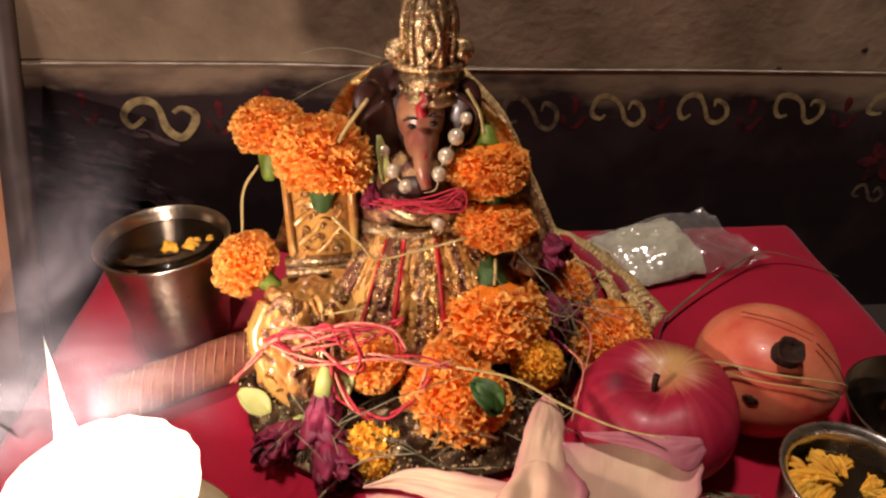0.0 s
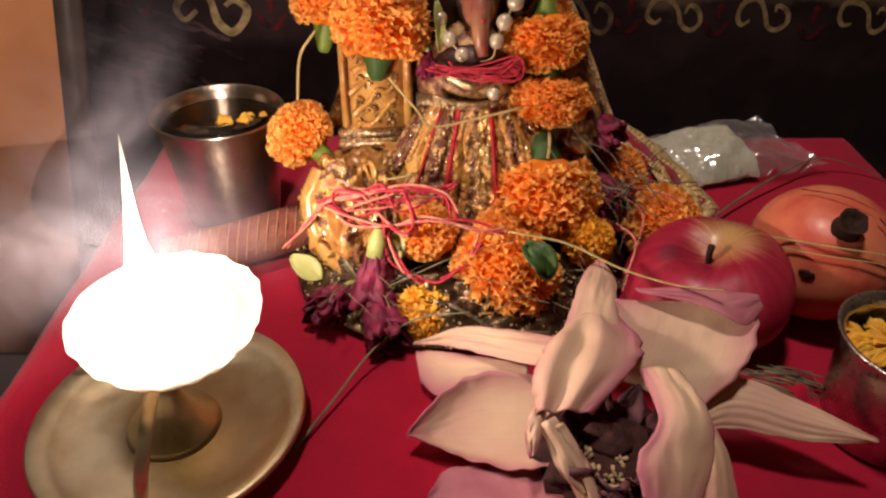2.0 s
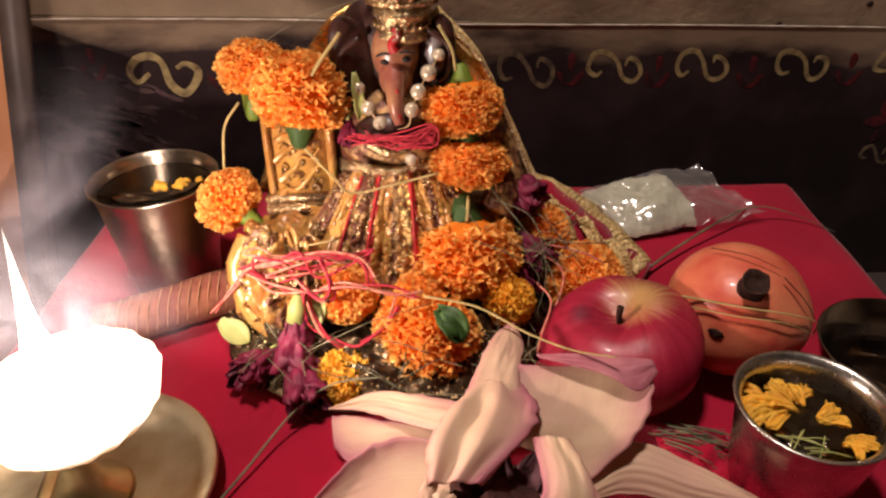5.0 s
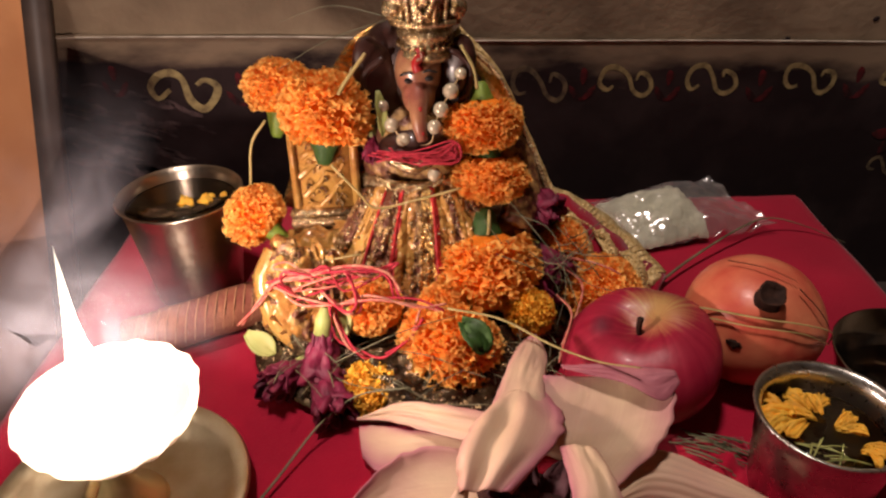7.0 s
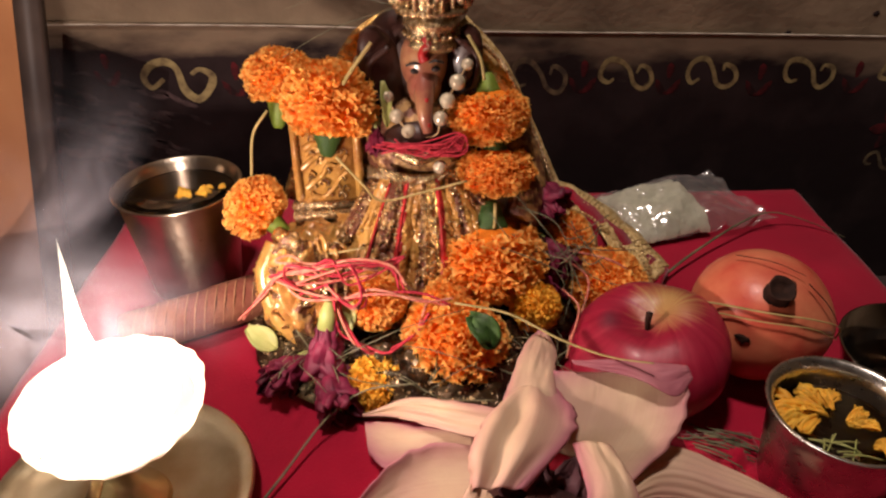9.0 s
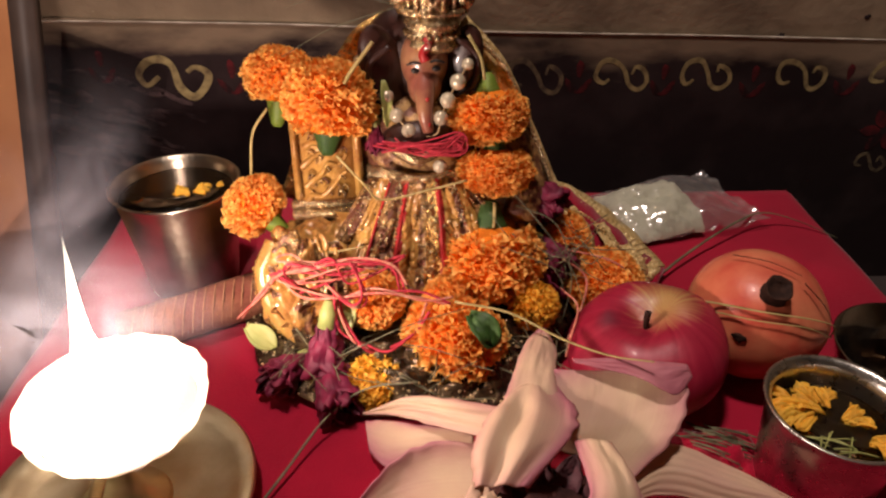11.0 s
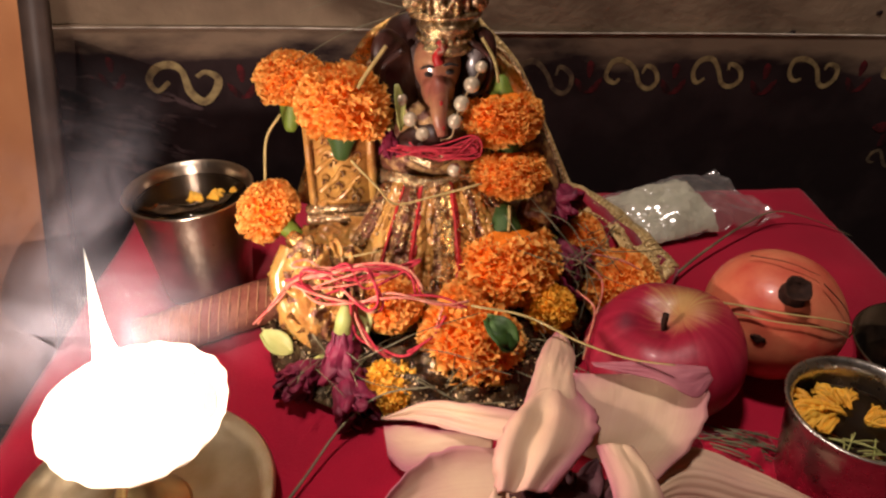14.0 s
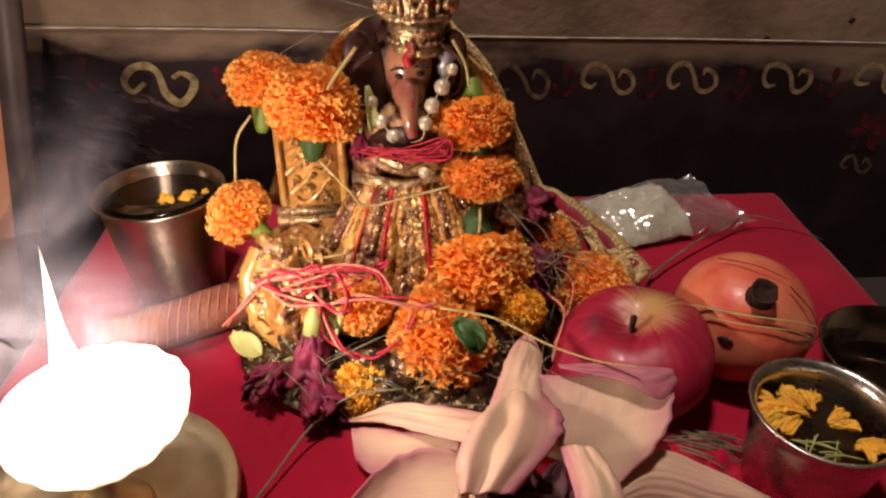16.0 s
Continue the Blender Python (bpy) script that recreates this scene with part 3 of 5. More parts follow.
for x, z in ((-0.152, 0.068), (-0.243, 0.077), (-0.118, 0.075), (0.102, 0.067), (0.166, 0.065), (0.235, 0.063), (0.308, 0.064), (0.378, 0.063)):
    sprig(x, z)
bm = bmesh.new()
ball(bm, (0, 0, 0), (0.0032, 0.0003, 0.0036), rough=0.5, freq=400)
ob = part("wall_stain", bm, DARK)
ob.location = (0.2475, WALL_Y - 0.0018, 0.097)
tagged(ob, "dark spot on the plaster", "stain", kind="structure")
ob = bpy.data.objects.new("wall_stain", ob.data)
scene.collection.objects.link(ob)
ob.matrix_world = Matrix.LocRotScale((0.309, WALL_Y - 0.0003, 0.112), None, (0.7, 1, 0.45))
tagged(ob, "dark spot on the plaster", "stain", kind="structure")
bm = bmesh.new()
for a in range(0, 360, 60):
    d = Vector((math.cos(radians(a)), 0, math.sin(radians(a))))
    o = Vector((0, -0.0000008 * a, 0))
    petal(bm, [o + d * 0.002, o + d * 0.007, o + d * 0.013], 0.006, (0, -1, 0), 0, thick=0.00012, nu=6, nv=4)
ob = part("painted_flower", bm, REDP, smooth=False)
ob.location, ob.scale = (0.352, WALL_Y - 0.0031, 0.024), (1.5, 1, 1.5)
tagged(ob, "faded red flower painted on the dark wall", "wall paint", kind="structure")
scroll(0.350, -0.004, SMALL, 1, 0.6, 0.0014, DULLY)


# worn, streaky paint behind the tumbler
bm = bmesh.new()
rng = random.Random(12)
for k in range(34):
    x, z = rng.uniform(-0.050, 0.034), 0.036 - 0.0024 * k + rng.uniform(-0.004, 0.004)
    n = rng.uniform(0.012, 0.030)
    stroke(bm, [(x + n * (f - 0.5) * 2 - 0.25 * z, z + 0.005 * noise.noise(Vector((f * 2.2, k * 1.7, 0))) - 0.012 * (f - 0.4)) for f in (0, 0.2, 0.4, 0.6, 0.8, 1.0)], rng.uniform(0.0006, 0.0036))
ob = part("worn_paint", bm, WORN, smooth=False)
ob.location = (-0.225, WALL_Y - 0.00305, 0.034)
tagged(ob, "pale streaks worn into the dark wall paint", "wall paint", kind="structure")

# low table under a red cloth
TX0, TX1, TY0, TY1 = -0.222, 0.258, -0.46, 0.116
table = thing("low_table", "low wooden table hidden under a red cloth", "table")
part("tabletop", box(bmesh.new(), (TX0 + 0.006, TY0 + 0.006, -0.03), (TX1 - 0.006, TY1 - 0.006, -0.0045), bevel=0.004), BOARDE, table)
for x in (TX0 + 0.04, TX1 - 0.04):
    for y in (TY0 + 0.04, TY1 - 0.04):
        part("leg", lathe(bmesh.new(), [(0, -0.12), (0.012, -0.12), (0.016, -0.07), (0.018, -0.029), (0, -0.029)], 16, pose(x, y, 0)), BOARDE, table)


def cloth_at(u, v):
    """Lies on the table and hangs over its edges."""
    hang = 0.07
    x = TX0 - hang + (TX1 - TX0 + 2 * hang) * u
    y = TY0 - hang + (TY1 - TY0 + 2 * hang) * v
    over = max(TX0 - x, x - TX1, 0) + max(TY0 - y, y - TY1, 0)
    fold = 0.006 * math.sin(70 * (x + y)) * min(1, over / 0.03)
    cx = min(max(x, TX0 - 0.003), TX1 + 0.003) + (fold if x < TX0 or x > TX1 else 0)
    cy = min(max(y, TY0 - 0.003), TY1 + 0.003) + (fold if y < TY0 or y > TY1 else 0)
    ripple = 0.0016 * noise.noise(Vector((x * 16, y * 16, 0))) + 0.0009 * abs(noise.noise(Vector((x * 40, y * 22, 3)))) if over <= 0 else 0
    return (cx, cy, -min(over, 0.085) + ripple - 0.002)


bm = bmesh.new()
sheet(bm, cloth_at, 130, 110, 0.0012)
tagged(part("tablecloth", bm, CLOTH), "plain bright red cloth spread over the low table", "cloth")

# board leaning on the wall
board = thing("leaning_board", "orange-brown wooden board with a dark edge leaning on the wall", "board", (-0.275, 0.0145, -0.12))
lean = pose(0, 0, 0, -24.5)
part("panel", box(bmesh.new(), (-0.30, 0, 0.003), (-0.001, 0.012, 0.345), lean, 0.002), BOARD, board)
part("edge_strip", box(bmesh.new(), (0.0, -0.001, 0.0), (0.015, 0.013, 0.347), lean, 0.002), BOARDE, board, "dark edge strip")


# ---- idol: one plain shape ----
def idol():
    bm = bmesh.new()
    G, F, O, S, M, B, V, K, D = range(9)
    # base
    lathe(bm, [(0, 0), (0.088, 0), (0.092, 0.006), (0.086, 0.014), (0.078, 0.018), (0, 0.02)], 48, pose(-0.018, -0.008, 0.0) @ Matrix.Diagonal((1.0, 0.80, 1, 1)), D)
    # crossed legs and lap
    ball(bm, (-0.018, 0.0, 0.040), (0.068, 0.042, 0.030), slot=O, n=72, rough=0.16, freq=90)
    ball(bm, (-0.071, -0.024, 0.036), (0.028, 0.027, 0.024), (0, 20, 20), O, 64, 0.22, 120)
    ball(bm, (-0.075, -0.048, 0.022), (0.021, 0.012, 0.022), (10, 0, 15), G, 56, 0.28, 130)
    ball(bm, (0.030, -0.014, 0.030), (0.028, 0.024, 0.020), (0, -15, -20), M, 56, 0.10, 120)
    ball(bm, (-0.030, -0.040, 0.026), (0.040, 0.018, 0.018), (0, 5, 8), B, 56, 0.25, 120)
    tube(bm, [(-0.092, -0.034, 0.056), (-0.098, -0.043, 0.043), (-0.093, -0.053, 0.028), (-0.082, -0.060, 0.016), (-0.070, -0.064, 0.012)], (0.0055, 0.004), 8, O)
    tube(bm, [(-0.092, -0.030, 0.060), (-0.080, -0.038, 0.056), (-0.070, -0.045, 0.045)], (0.004, 0.005), 8, G)
    # crinkled gold cloth over the knee
    def knee(u, v):
        a, e = radians(175 + 165 * v), radians(-35 + 112 * u)
        d = Vector((math.cos(a) * math.cos(e), math.sin(a) * math.cos(e), math.sin(e)))
        q = d * 2.6 + Vector((0, 0, 1.2 * math.sin(3 * a)))
        ridge = 0.15 * (1 - 2 * abs(noise.noise(q))) + 0.10 * (1 - 2 * abs(noise.noise(q * 2.3))) + 0.02 * noise.noise(q * 6)
        r = 0.86 + ridge + 0.075 * math.sin(6 * a + 5 * e + 2.2 * noise.noise(q)) * (0.5 + 0.5 * math.cos(e))
        return (-0.0735 + 0.0275 * d.x * r, -0.036 + 0.0290 * d.y * r, 0.033 + 0.0300 * d.z * r)

    sheet(bm, knee, 70, 90, 0.0008, slotfn=lambda u, v: O if noise.noise(Vector((u * 6, v * 8, 3))) < 0.02 else (B if noise.noise(Vector((u * 16, v * 16, 5))) < 0.12 else F))
    # pleats from the belt over the lap
    def skirt(u, v):
        x = (-0.045 + 0.056 * v) * (1 - u) + (-0.076 + 0.112 * v) * u
        ridge = abs(noise.noise(Vector((v * 9, u * 1.8, 1)))) * 0.013 + 0.0025 * noise.noise(Vector((v * 34, u * 7, 4))) + 0.0016 * noise.noise(Vector((v * 70, u * 30, 7)))
        bow = math.sin(math.pi * v)
        return (x, -0.010 - 0.032 * u ** 0.8 - 0.006 * bow - ridge * (0.35 + u), 0.0795 - 0.0465 * u ** 1.15 + 0.004 * bow)

    # broad painted folds with dark sequinned panels and red stripes between them; narrow brown bands paint in the dark
    # of the creases
    folds = ((0.10, B), (0.21, O), (0.35, B), (0.38, V), (0.48, O), (0.52, B), (0.60, G), (0.635, V), (0.72, O), (0.77, B), (0.87, O), (1.01, B))

    def fold(u, v):
        w = v + 0.018 * noise.noise(Vector((v * 5, u * 4, 2)))
        return next(k for e, k in folds if w <= e or e > 1)

    sheet(bm, skirt, 90, 160, 0.001, slotfn=fold)
    for k in range(620):
        u, v = random.uniform(0.03, 0.97), random.uniform(0.02, 0.98)
        if fold(u, v) in (B, G) or k % 7 == 0:
            ball(bm, Vector(skirt(u, v)) + Vector((0, -0.0006, 0.0006)), random.uniform(0.0006, 0.0013), slot=F, n=6)
    for v0 in (0.215, 0.365, 0.617):
        tube(bm, [Vector(skirt(u, v0)) + Vector((0, -0.0012, 0.0006)) for u in (0.02, 0.25, 0.5, 0.75, 0.98)], (0.0006, 0.0010), 8, V)
    # trunk of the body, belly, belt, chest
    ball(bm, (-0.018, 0.010, 0.088), (0.034, 0.024, 0.030), slot=B, n=32, rough=0.05)
    ball(bm, (-0.019, -0.004, 0.100), (0.019, 0.012, 0.010), slot=M, n=24)
    tube(bm, [(-0.031, -0.013, 0.0965), (-0.020, -0.018, 0.0935), (-0.008, -0.013, 0.0965)], 0.0028, 8, F)
    lathe(bm, [(0.030, -0.006), (0.034, -0.005), (0.0352, 0.0), (0.034, 0.005), (0.030, 0.006)], 40, pose(-0.018, 0.008, 0.0790) @ Matrix.Diagonal((0.95, 0.80, 1, 1)), F)
    # gold cloth folded in a V at the waist
    def waist(u, v):
        x = (v - 0.5) * 2
        return (-0.021 + 0.0175 * x, -0.0165 - 0.004 * math.cos(1.4 * x) - 0.0012 * noise.noise(Vector((x * 3, u * 4, 1))), 0.0895 - 0.0065 * u * (1.4 - abs(x)) - 0.004 * (1 - x * x))

    sheet(bm, waist, 14, 28, 0.001, F)
    # raised arm with a square ornament panel
    tilt = pose(-0.0662, -0.004, 0.0600, -10, 0, 6) @ Matrix.Diagonal((0.94, 1, 1, 1))
    box(bm, (-0.0185, -0.008, 0.0), (0.0185, 0.010, 0.062), tilt, 0.003, O)
    for lo, hi in (((-0.0215, -0.012, -0.003), (0.0215, -0.004, 0.0015)), ((-0.0215, -0.012, 0.003), (0.0215, -0.004, 0.0065)), ((0.0140, -0.0105, 0.0075), (0.0188, -0.006, 0.061)), ((-0.0188, -0.0105, 0.0075), (-0.0150, -0.006, 0.061))):
        box(bm, lo, hi, tilt, 0.0008, F if lo[2] < 0.007 else O)
    # wavy ridges with fine filigree between them
    for k in range(6):
        z0 = 0.004 + 0.0095 * k
        q = lambda a: a * random.uniform(-1, 1)
        tube(bm, [tilt @ Vector((x + q(0.0012), -0.0084 - q(0.0006), z0 + h + q(0.0022))) for x, h in ((-0.0135, 0.001), (-0.009, 0.0055), (-0.004, 0.0065), (0.001, 0.011), (0.006, 0.0125), (0.011, 0.017))], (random.uniform(0.0014, 0.0024), 0.0010), 10, O, 8)
    for k in range(46):
        x, z, s = random.uniform(-0.012, 0.011), random.uniform(0.009, 0.056), random.uniform(0.0010, 0.0020)
        tube(bm, [tilt @ Vector((x - s, -0.0084, z - s * 0.6)), tilt @ Vector((x - 0.3 * s, -0.0094, z + s)), tilt @ Vector((x + s, -0.0094, z)), tilt @ Vector((x + 0.5 * s, -0.0084, z - s))], random.uniform(0.0003, 0.0006), 5, (F, O, B)[k % 3], 3)
    for k in range(24):
        ball(bm, tilt @ Vector((-0.020 + 0.0017 * k, -0.0125, 0.0022)), 0.0010, slot=F, n=6)
    tube(bm, [(-0.050, 0.014, 0.110), (-0.066, 0.008, 0.112), (-0.070, 0.0, 0.118)], (0.012, 0.010), 12, B)
    # other arm under the flowers
    tube(bm, [(0.012, 0.012, 0.108), (0.030, 0.006, 0.092), (0.038, -0.006, 0.072), (0.032, -0.022, 0.060)], (0.012, 0.009), 12, B)
    # head, ears, trunk
    ball(bm, (-0.016, 0.006, 0.136), (0.0118, 0.0125, 0.0160), slot=S, n=28)
    ball(bm, (-0.016, -0.001, 0.126), (0.0085, 0.008, 0.011), slot=S, n=20)
    tube(bm, [(-0.0155, 0.000, 0.132), (-0.016, -0.008, 0.125), (-0.0160, -0.0140, 0.116), (-0.0145, -0.0160, 0.1075)], (0.0062, 0.0026), 14, S)
    for p in ((-0.0150, -0.0148, 0.1235), (-0.0172, -0.0166, 0.1165), (-0.0142, -0.0178, 0.1120)):
        ball(bm, p, (0.0010, 0.0006, 0.0013), slot=V, n=8)
    for sx, c, rr in ((-1, (-0.0365, 0.006, 0.130), (0.0115, 0.005, 0.024)), (1, (0.0035, 0.007, 0.134), (0.0095, 0.005, 0.020))):
        ball(bm, c, rr, (0, 12 * sx, -18 * sx), M, 24, 0.06)
        tube(bm, [(c[0] - 0.004 * sx, c[1] - 0.005, c[2] + 0.014), (c[0] + 0.006 * sx, c[1] - 0.006, c[2] + 0.006), (c[0] + 0.005 * sx, c[1] - 0.006, c[2] - 0.008), (c[0] - 0.003 * sx, c[1] - 0.006, c[2] - 0.014)], 0.0018, 6, M)
    ball(bm, (-0.019, 0.017, 0.133), (0.029, 0.012, 0.029), slot=M, n=24)
    for x, z in ((-0.0205, 0.1345), (-0.0105, 0.1355)):
        ball(bm, (x, -0.0055, z), (0.0023, 0.0012, 0.0014), slot=K, n=12)
        tube(bm, [(x - 0.004, -0.0052, z + 0.0028), (x, -0.0062, z + 0.0042), (x + 0.004, -0.0052, z + 0.003)], 0.0006, 5, K, 4)
    tube(bm, [(-0.0155, -0.0068, 0.140), (-0.0165, -0.0066, 0.1435), (-0.0140, -0.0062, 0.1475), (-0.0160, -0.0055, 0.1505)], (0.0030, 0.0012), 8, V)
    tube(bm, [(-0.0165, -0.0085, 0.1455), (-0.0135, -0.0082, 0.1465), (-0.0145, -0.0078, 0.1492)], 0.0008, 6, S, 4)
    # crown: bands, beads, a pointed dome with ribs, side rosettes
    cm = pose(-0.0120, 0.007, 0.004) @ Matrix.Diagonal((0.70, 0.70, 0.96, 1))
    lathe(bm, [(0.010, 0.1435), (0.0185, 0.1445), (0.0195, 0.147), (0.0178, 0.149), (0.0178, 0.1545), (0.0200, 0.1565), (0.0195, 0.1590), (0.0165, 0.1610), (0.0150, 0.1650), (0.0155, 0.170), (0.0170, 0.176), (0.0172, 0.183), (0.0155, 0.190), (0.0120, 0.197), (0.0065, 0.203), (0.0028, 0.206), (0.0032, 0.209), (0, 0.212)], 40, cm, F)
    for k in range(22):
        a = 2 * math.pi * k / 22
        c = cm @ Vector((0.0188 * math.cos(a), 0.0188 * math.sin(a), 0.1518))
        ball(bm, c, 0.0014, slot=F, n=8)
        if k % 2 == 0:
            c = [cm @ Vector((r * math.cos(a), r * math.sin(a), z)) for r, z in ((0.0160, 0.164), (0.0178, 0.177), (0.0165, 0.189), (0.008, 0.202))]
            tube(bm, c, (0.0017, 0.0010), 6, F)
    tube(bm, [cm @ Vector(p) for p in ((0, -0.0175, 0.167), (-0.006, -0.0185, 0.176), (0, -0.0175, 0.190), (0.006, -0.0185, 0.176), (0, -0.0175, 0.167))], 0.0015, 6, F)
    ball(bm, cm @ Vector((0, -0.0185, 0.177)), (0.003, 0.002, 0.005), slot=F, n=12)
    for sx in (-1, 1):
        c = cm @ Vector((sx * 0.0205, -0.002, 0.1690))
        m = Matrix.Translation(c) @ pose(0, 0, 0, 90)
        lathe(bm, [(0, -0.002), (0.0045, -0.002), (0.0062, 0), (0.0055, 0.0025), (0.0030, 0.0022), (0.0026, 0.0042), (0, 0.0046)], 20, m, F)
    lathe(bm, [(0.0195, -0.0016), (0.0225, -0.0010), (0.0225, 0.0012), (0.0195, 0.0018)], 32, pose(-0.0120, 0.008, 0.1600) @ Matrix.Diagonal((0.78, 0.55, 1, 1)), F)
    return part("idol_figure", bm, [GOLD, GOLDF, OCHRE, SKIN, MAROON, BROWNB, VERM, INK, FOILD])


tagged(idol(), "small glazed seated figure with a gilded crown on a dark base", "statue")


# ---- gold shawl round the figure ----
def ribbon(bm, pts, w, normal, slot=0, thick=0.0008, wave=0.0015, n=28, m=4, seed=0):
    line = smoothline(pts, 8)
    normal = Vector(normal)

    def place(u, v):
        f = u * (len(line) - 1)
        i = min(int(f), len(line) - 2)
        p = line[i].lerp(line[i + 1], f - i)
        d = (line[min(i + 2, len(line) - 1)] - line[max(i - 1, 0)]).normalized()
        s = d.cross(normal).normalized()
        ww = w[0] + (w[1] - w[0]) * u if isinstance(w, tuple) else w
        return p + s * (v - 0.5) * ww + normal.normalized() * wave * noise.noise(Vector((u * 9, v * 5, seed)))

    return sheet(bm, place, n, m, thick, slot)


shawl = thing("shawl", "golden foil shawl with silver trim draped round the figure", "shawl")
part("left_fall", ribbon(bmesh.new(), [(-0.032, 0.018, 0.153), (-0.048, 0.018, 0.140), (-0.064, 0.018, 0.110), (-0.076, 0.014, 0.080), (-0.084, 0.010, 0.055)], (0.010, 0.024), (0, -1, 0.2), wave=0.004, seed=1), GOLD, shawl)
part("right_fall", ribbon(bmesh.new(), [(0.002, 0.014, 0.152), (0.0200, 0.012, 0.132), (0.0330, 0.010, 0.105), (0.0450, 0.005, 0.078), (0.0540, 0.001, 0.058)], (0.009, 0.014), (0, -1, 0.2), wave=0.003, seed=2), LACE, shawl)
part("right_cord", tube(bmesh.new(), [(0.004, 0.010, 0.150), (0.0235, 0.010, 0.132), (0.0370, 0.008, 0.105), (0.0490, 0.003, 0.078), (0.0570, -0.001, 0.058)], 0.0013, 8), SILVER, shawl, "silver braid cord")
part("left_braid", ribbon(bmesh.new(), [(-0.036, 0.010, 0.150), (-0.046, 0.009, 0.138), (-0.054, 0.006, 0.124)], 0.005, (0, -1, 0.2), wave=0.001, seed=3), SILVER, shawl, "silver braid band")
train = part("train", ribbon(bmesh.new(), [(0.050, 0.006, 0.054), (0.070, 0.008, 0.042), (0.092, 0.004, 0.022), (0.112, -0.004, 0.006), (0.120, -0.008, 0.002)], (0.030, 0.034), (0.35, -0.5, 0.8), wave=0.004, seed=4), CLOTH, shawl, "red cloth train")


def lace(pts, width, ribs, label):
    """A stiff gold band with raised slanting ribs and a row of beads down its middle."""
    n = Vector((0.35, -0.5, 0.8)).normalized()
    bm = ribbon(bmesh.new(), pts, width, n, wave=0.0015, n=40, seed=4)
    line = smoothline(pts, 12)
    for k in range(ribs):
        f = (k + 0.5) / ribs * (len(line) - 2)
        i = int(f)
        p = line[i].lerp(line[i + 1], f - i) + n * 0.0003
        d = (line[i + 1] - line[i]).normalized()
        s = d.cross(n).normalized() * width * 0.46
        for e in (-1, 1):
            tube(bm, [p, p + s * e * 0.6 + d * 0.0016 + n * 0.0002, p + s * e + d * 0.0036], (0.0005, 0.0004), 6, steps=3)
        ball(bm, p + n * 0.0006, 0.0008, n=8)
    return part("lace_band", bm, LACE, train, label)


lace([(0.0560, 0.0185, 0.0555), (0.0793, 0.0205, 0.0425), (0.1035, 0.0180, 0.0235), (0.1237, 0.0020, 0.0065)], 0.0165, 26, "wide glittering gold lace band")
for a, d in (((0.0640, 0.0120, 0.0500), (0.0800, -0.0080, 0.0240)), ((0.0860, 0.0120, 0.0360), (0.0960, -0.0080, 0.0120)), ((0.1020, 0.0080, 0.0230), (0.1120, -0.0100, 0.0070))):
    a, d = Vector(a), Vector(d)
    lace([a, a.lerp(d, 0.5) + Vector((0.001, -0.002, 0.004)), d], 0.0090, 12, "narrow gold lace band")
row = bmesh.new()
for p in smoothline([(0.0600, 0.0080, 0.0500), (0.0780, 0.0080, 0.0405), (0.0980, 0.0040, 0.0230), (0.1140, -0.0060, 0.0080)], 10):
    ball(row, p + Vector((0, -0.001, 0.0025)), 0.0010, n=8)
part("beaded_trim", row, LACE, train, "glittering beaded trim")
hem = thing("foil_cloth", "dark glittering foil cloth bunched before the figure", "cloth")


def hem_at(u, v):
    """A bunched drape round the front of the base."""
    a = radians(168 + 168 * u)
    r = 0.80 + 0.34 * v + 0.07 * noise.noise(Vector((u * 8, v * 2, 3)))
    z = 0.026 - 0.022 * v ** 0.7 + (0.012 * noise.noise(Vector((u * 16, v * 4, 2))) + 0.004 * noise.noise(Vector((u * 44, v * 16, 5)))) * math.sin(math.pi * min(1, v + 0.08))
    return (-0.024 + 0.080 * r * math.cos(a), -0.022 + 0.074 * r * math.sin(a), max(0.0015, z))


part("fold", sheet(bmesh.new(), hem_at, 110, 26, 0.0008), FOILD, hem)
bm = bmesh.new()
for k in range(340):
    u, v = random.random(), random.uniform(0.1, 1.0) ** 0.8
    ball(bm, Vector(hem_at(u, v)) + Vector((0, -0.0003, 0.0006)), random.uniform(0.0004, 0.0010), n=6)
tagged(part("sequin_scatter", bm, SILVER, hem, "scattered gold sequins"), kind="stuff")


# ---- pearl necklace ----
necklace = thing("pearl_necklace", "string of large white pearls round the figure's neck", "necklace")
PEARLS = [((-0.0345, -0.001, 0.1200), 0.0037), ((-0.0300, -0.006, 0.1120), 0.0040), ((-0.0240, -0.011, 0.1057), 0.0042), ((0.0000, -0.007, 0.1295), 0.0043), ((0.0050, -0.001, 0.1360), 0.0034), ((-0.0050, -0.011, 0.1217), 0.0042), ((-0.0085, -0.014, 0.1138), 0.0040), ((-0.0090, -0.021, 0.0912), 0.0038)]
for c, r in PEARLS:
    part("pearl", ball(bmesh.new(), c, r * 0.93, n=18), PEARL, necklace)
part("string", tube(bmesh.new(), [(-0.040, 0.004, 0.128), PEARLS[0][0], PEARLS[1][0], PEARLS[2][0], (-0.016, -0.014, 0.104), (-0.010, -0.016, 0.107), PEARLS[6][0], PEARLS[5][0], PEARLS[3][0], PEARLS[4][0], (0.005, 0.004, 0.138)], 0.0005, 5), STRING, necklace)


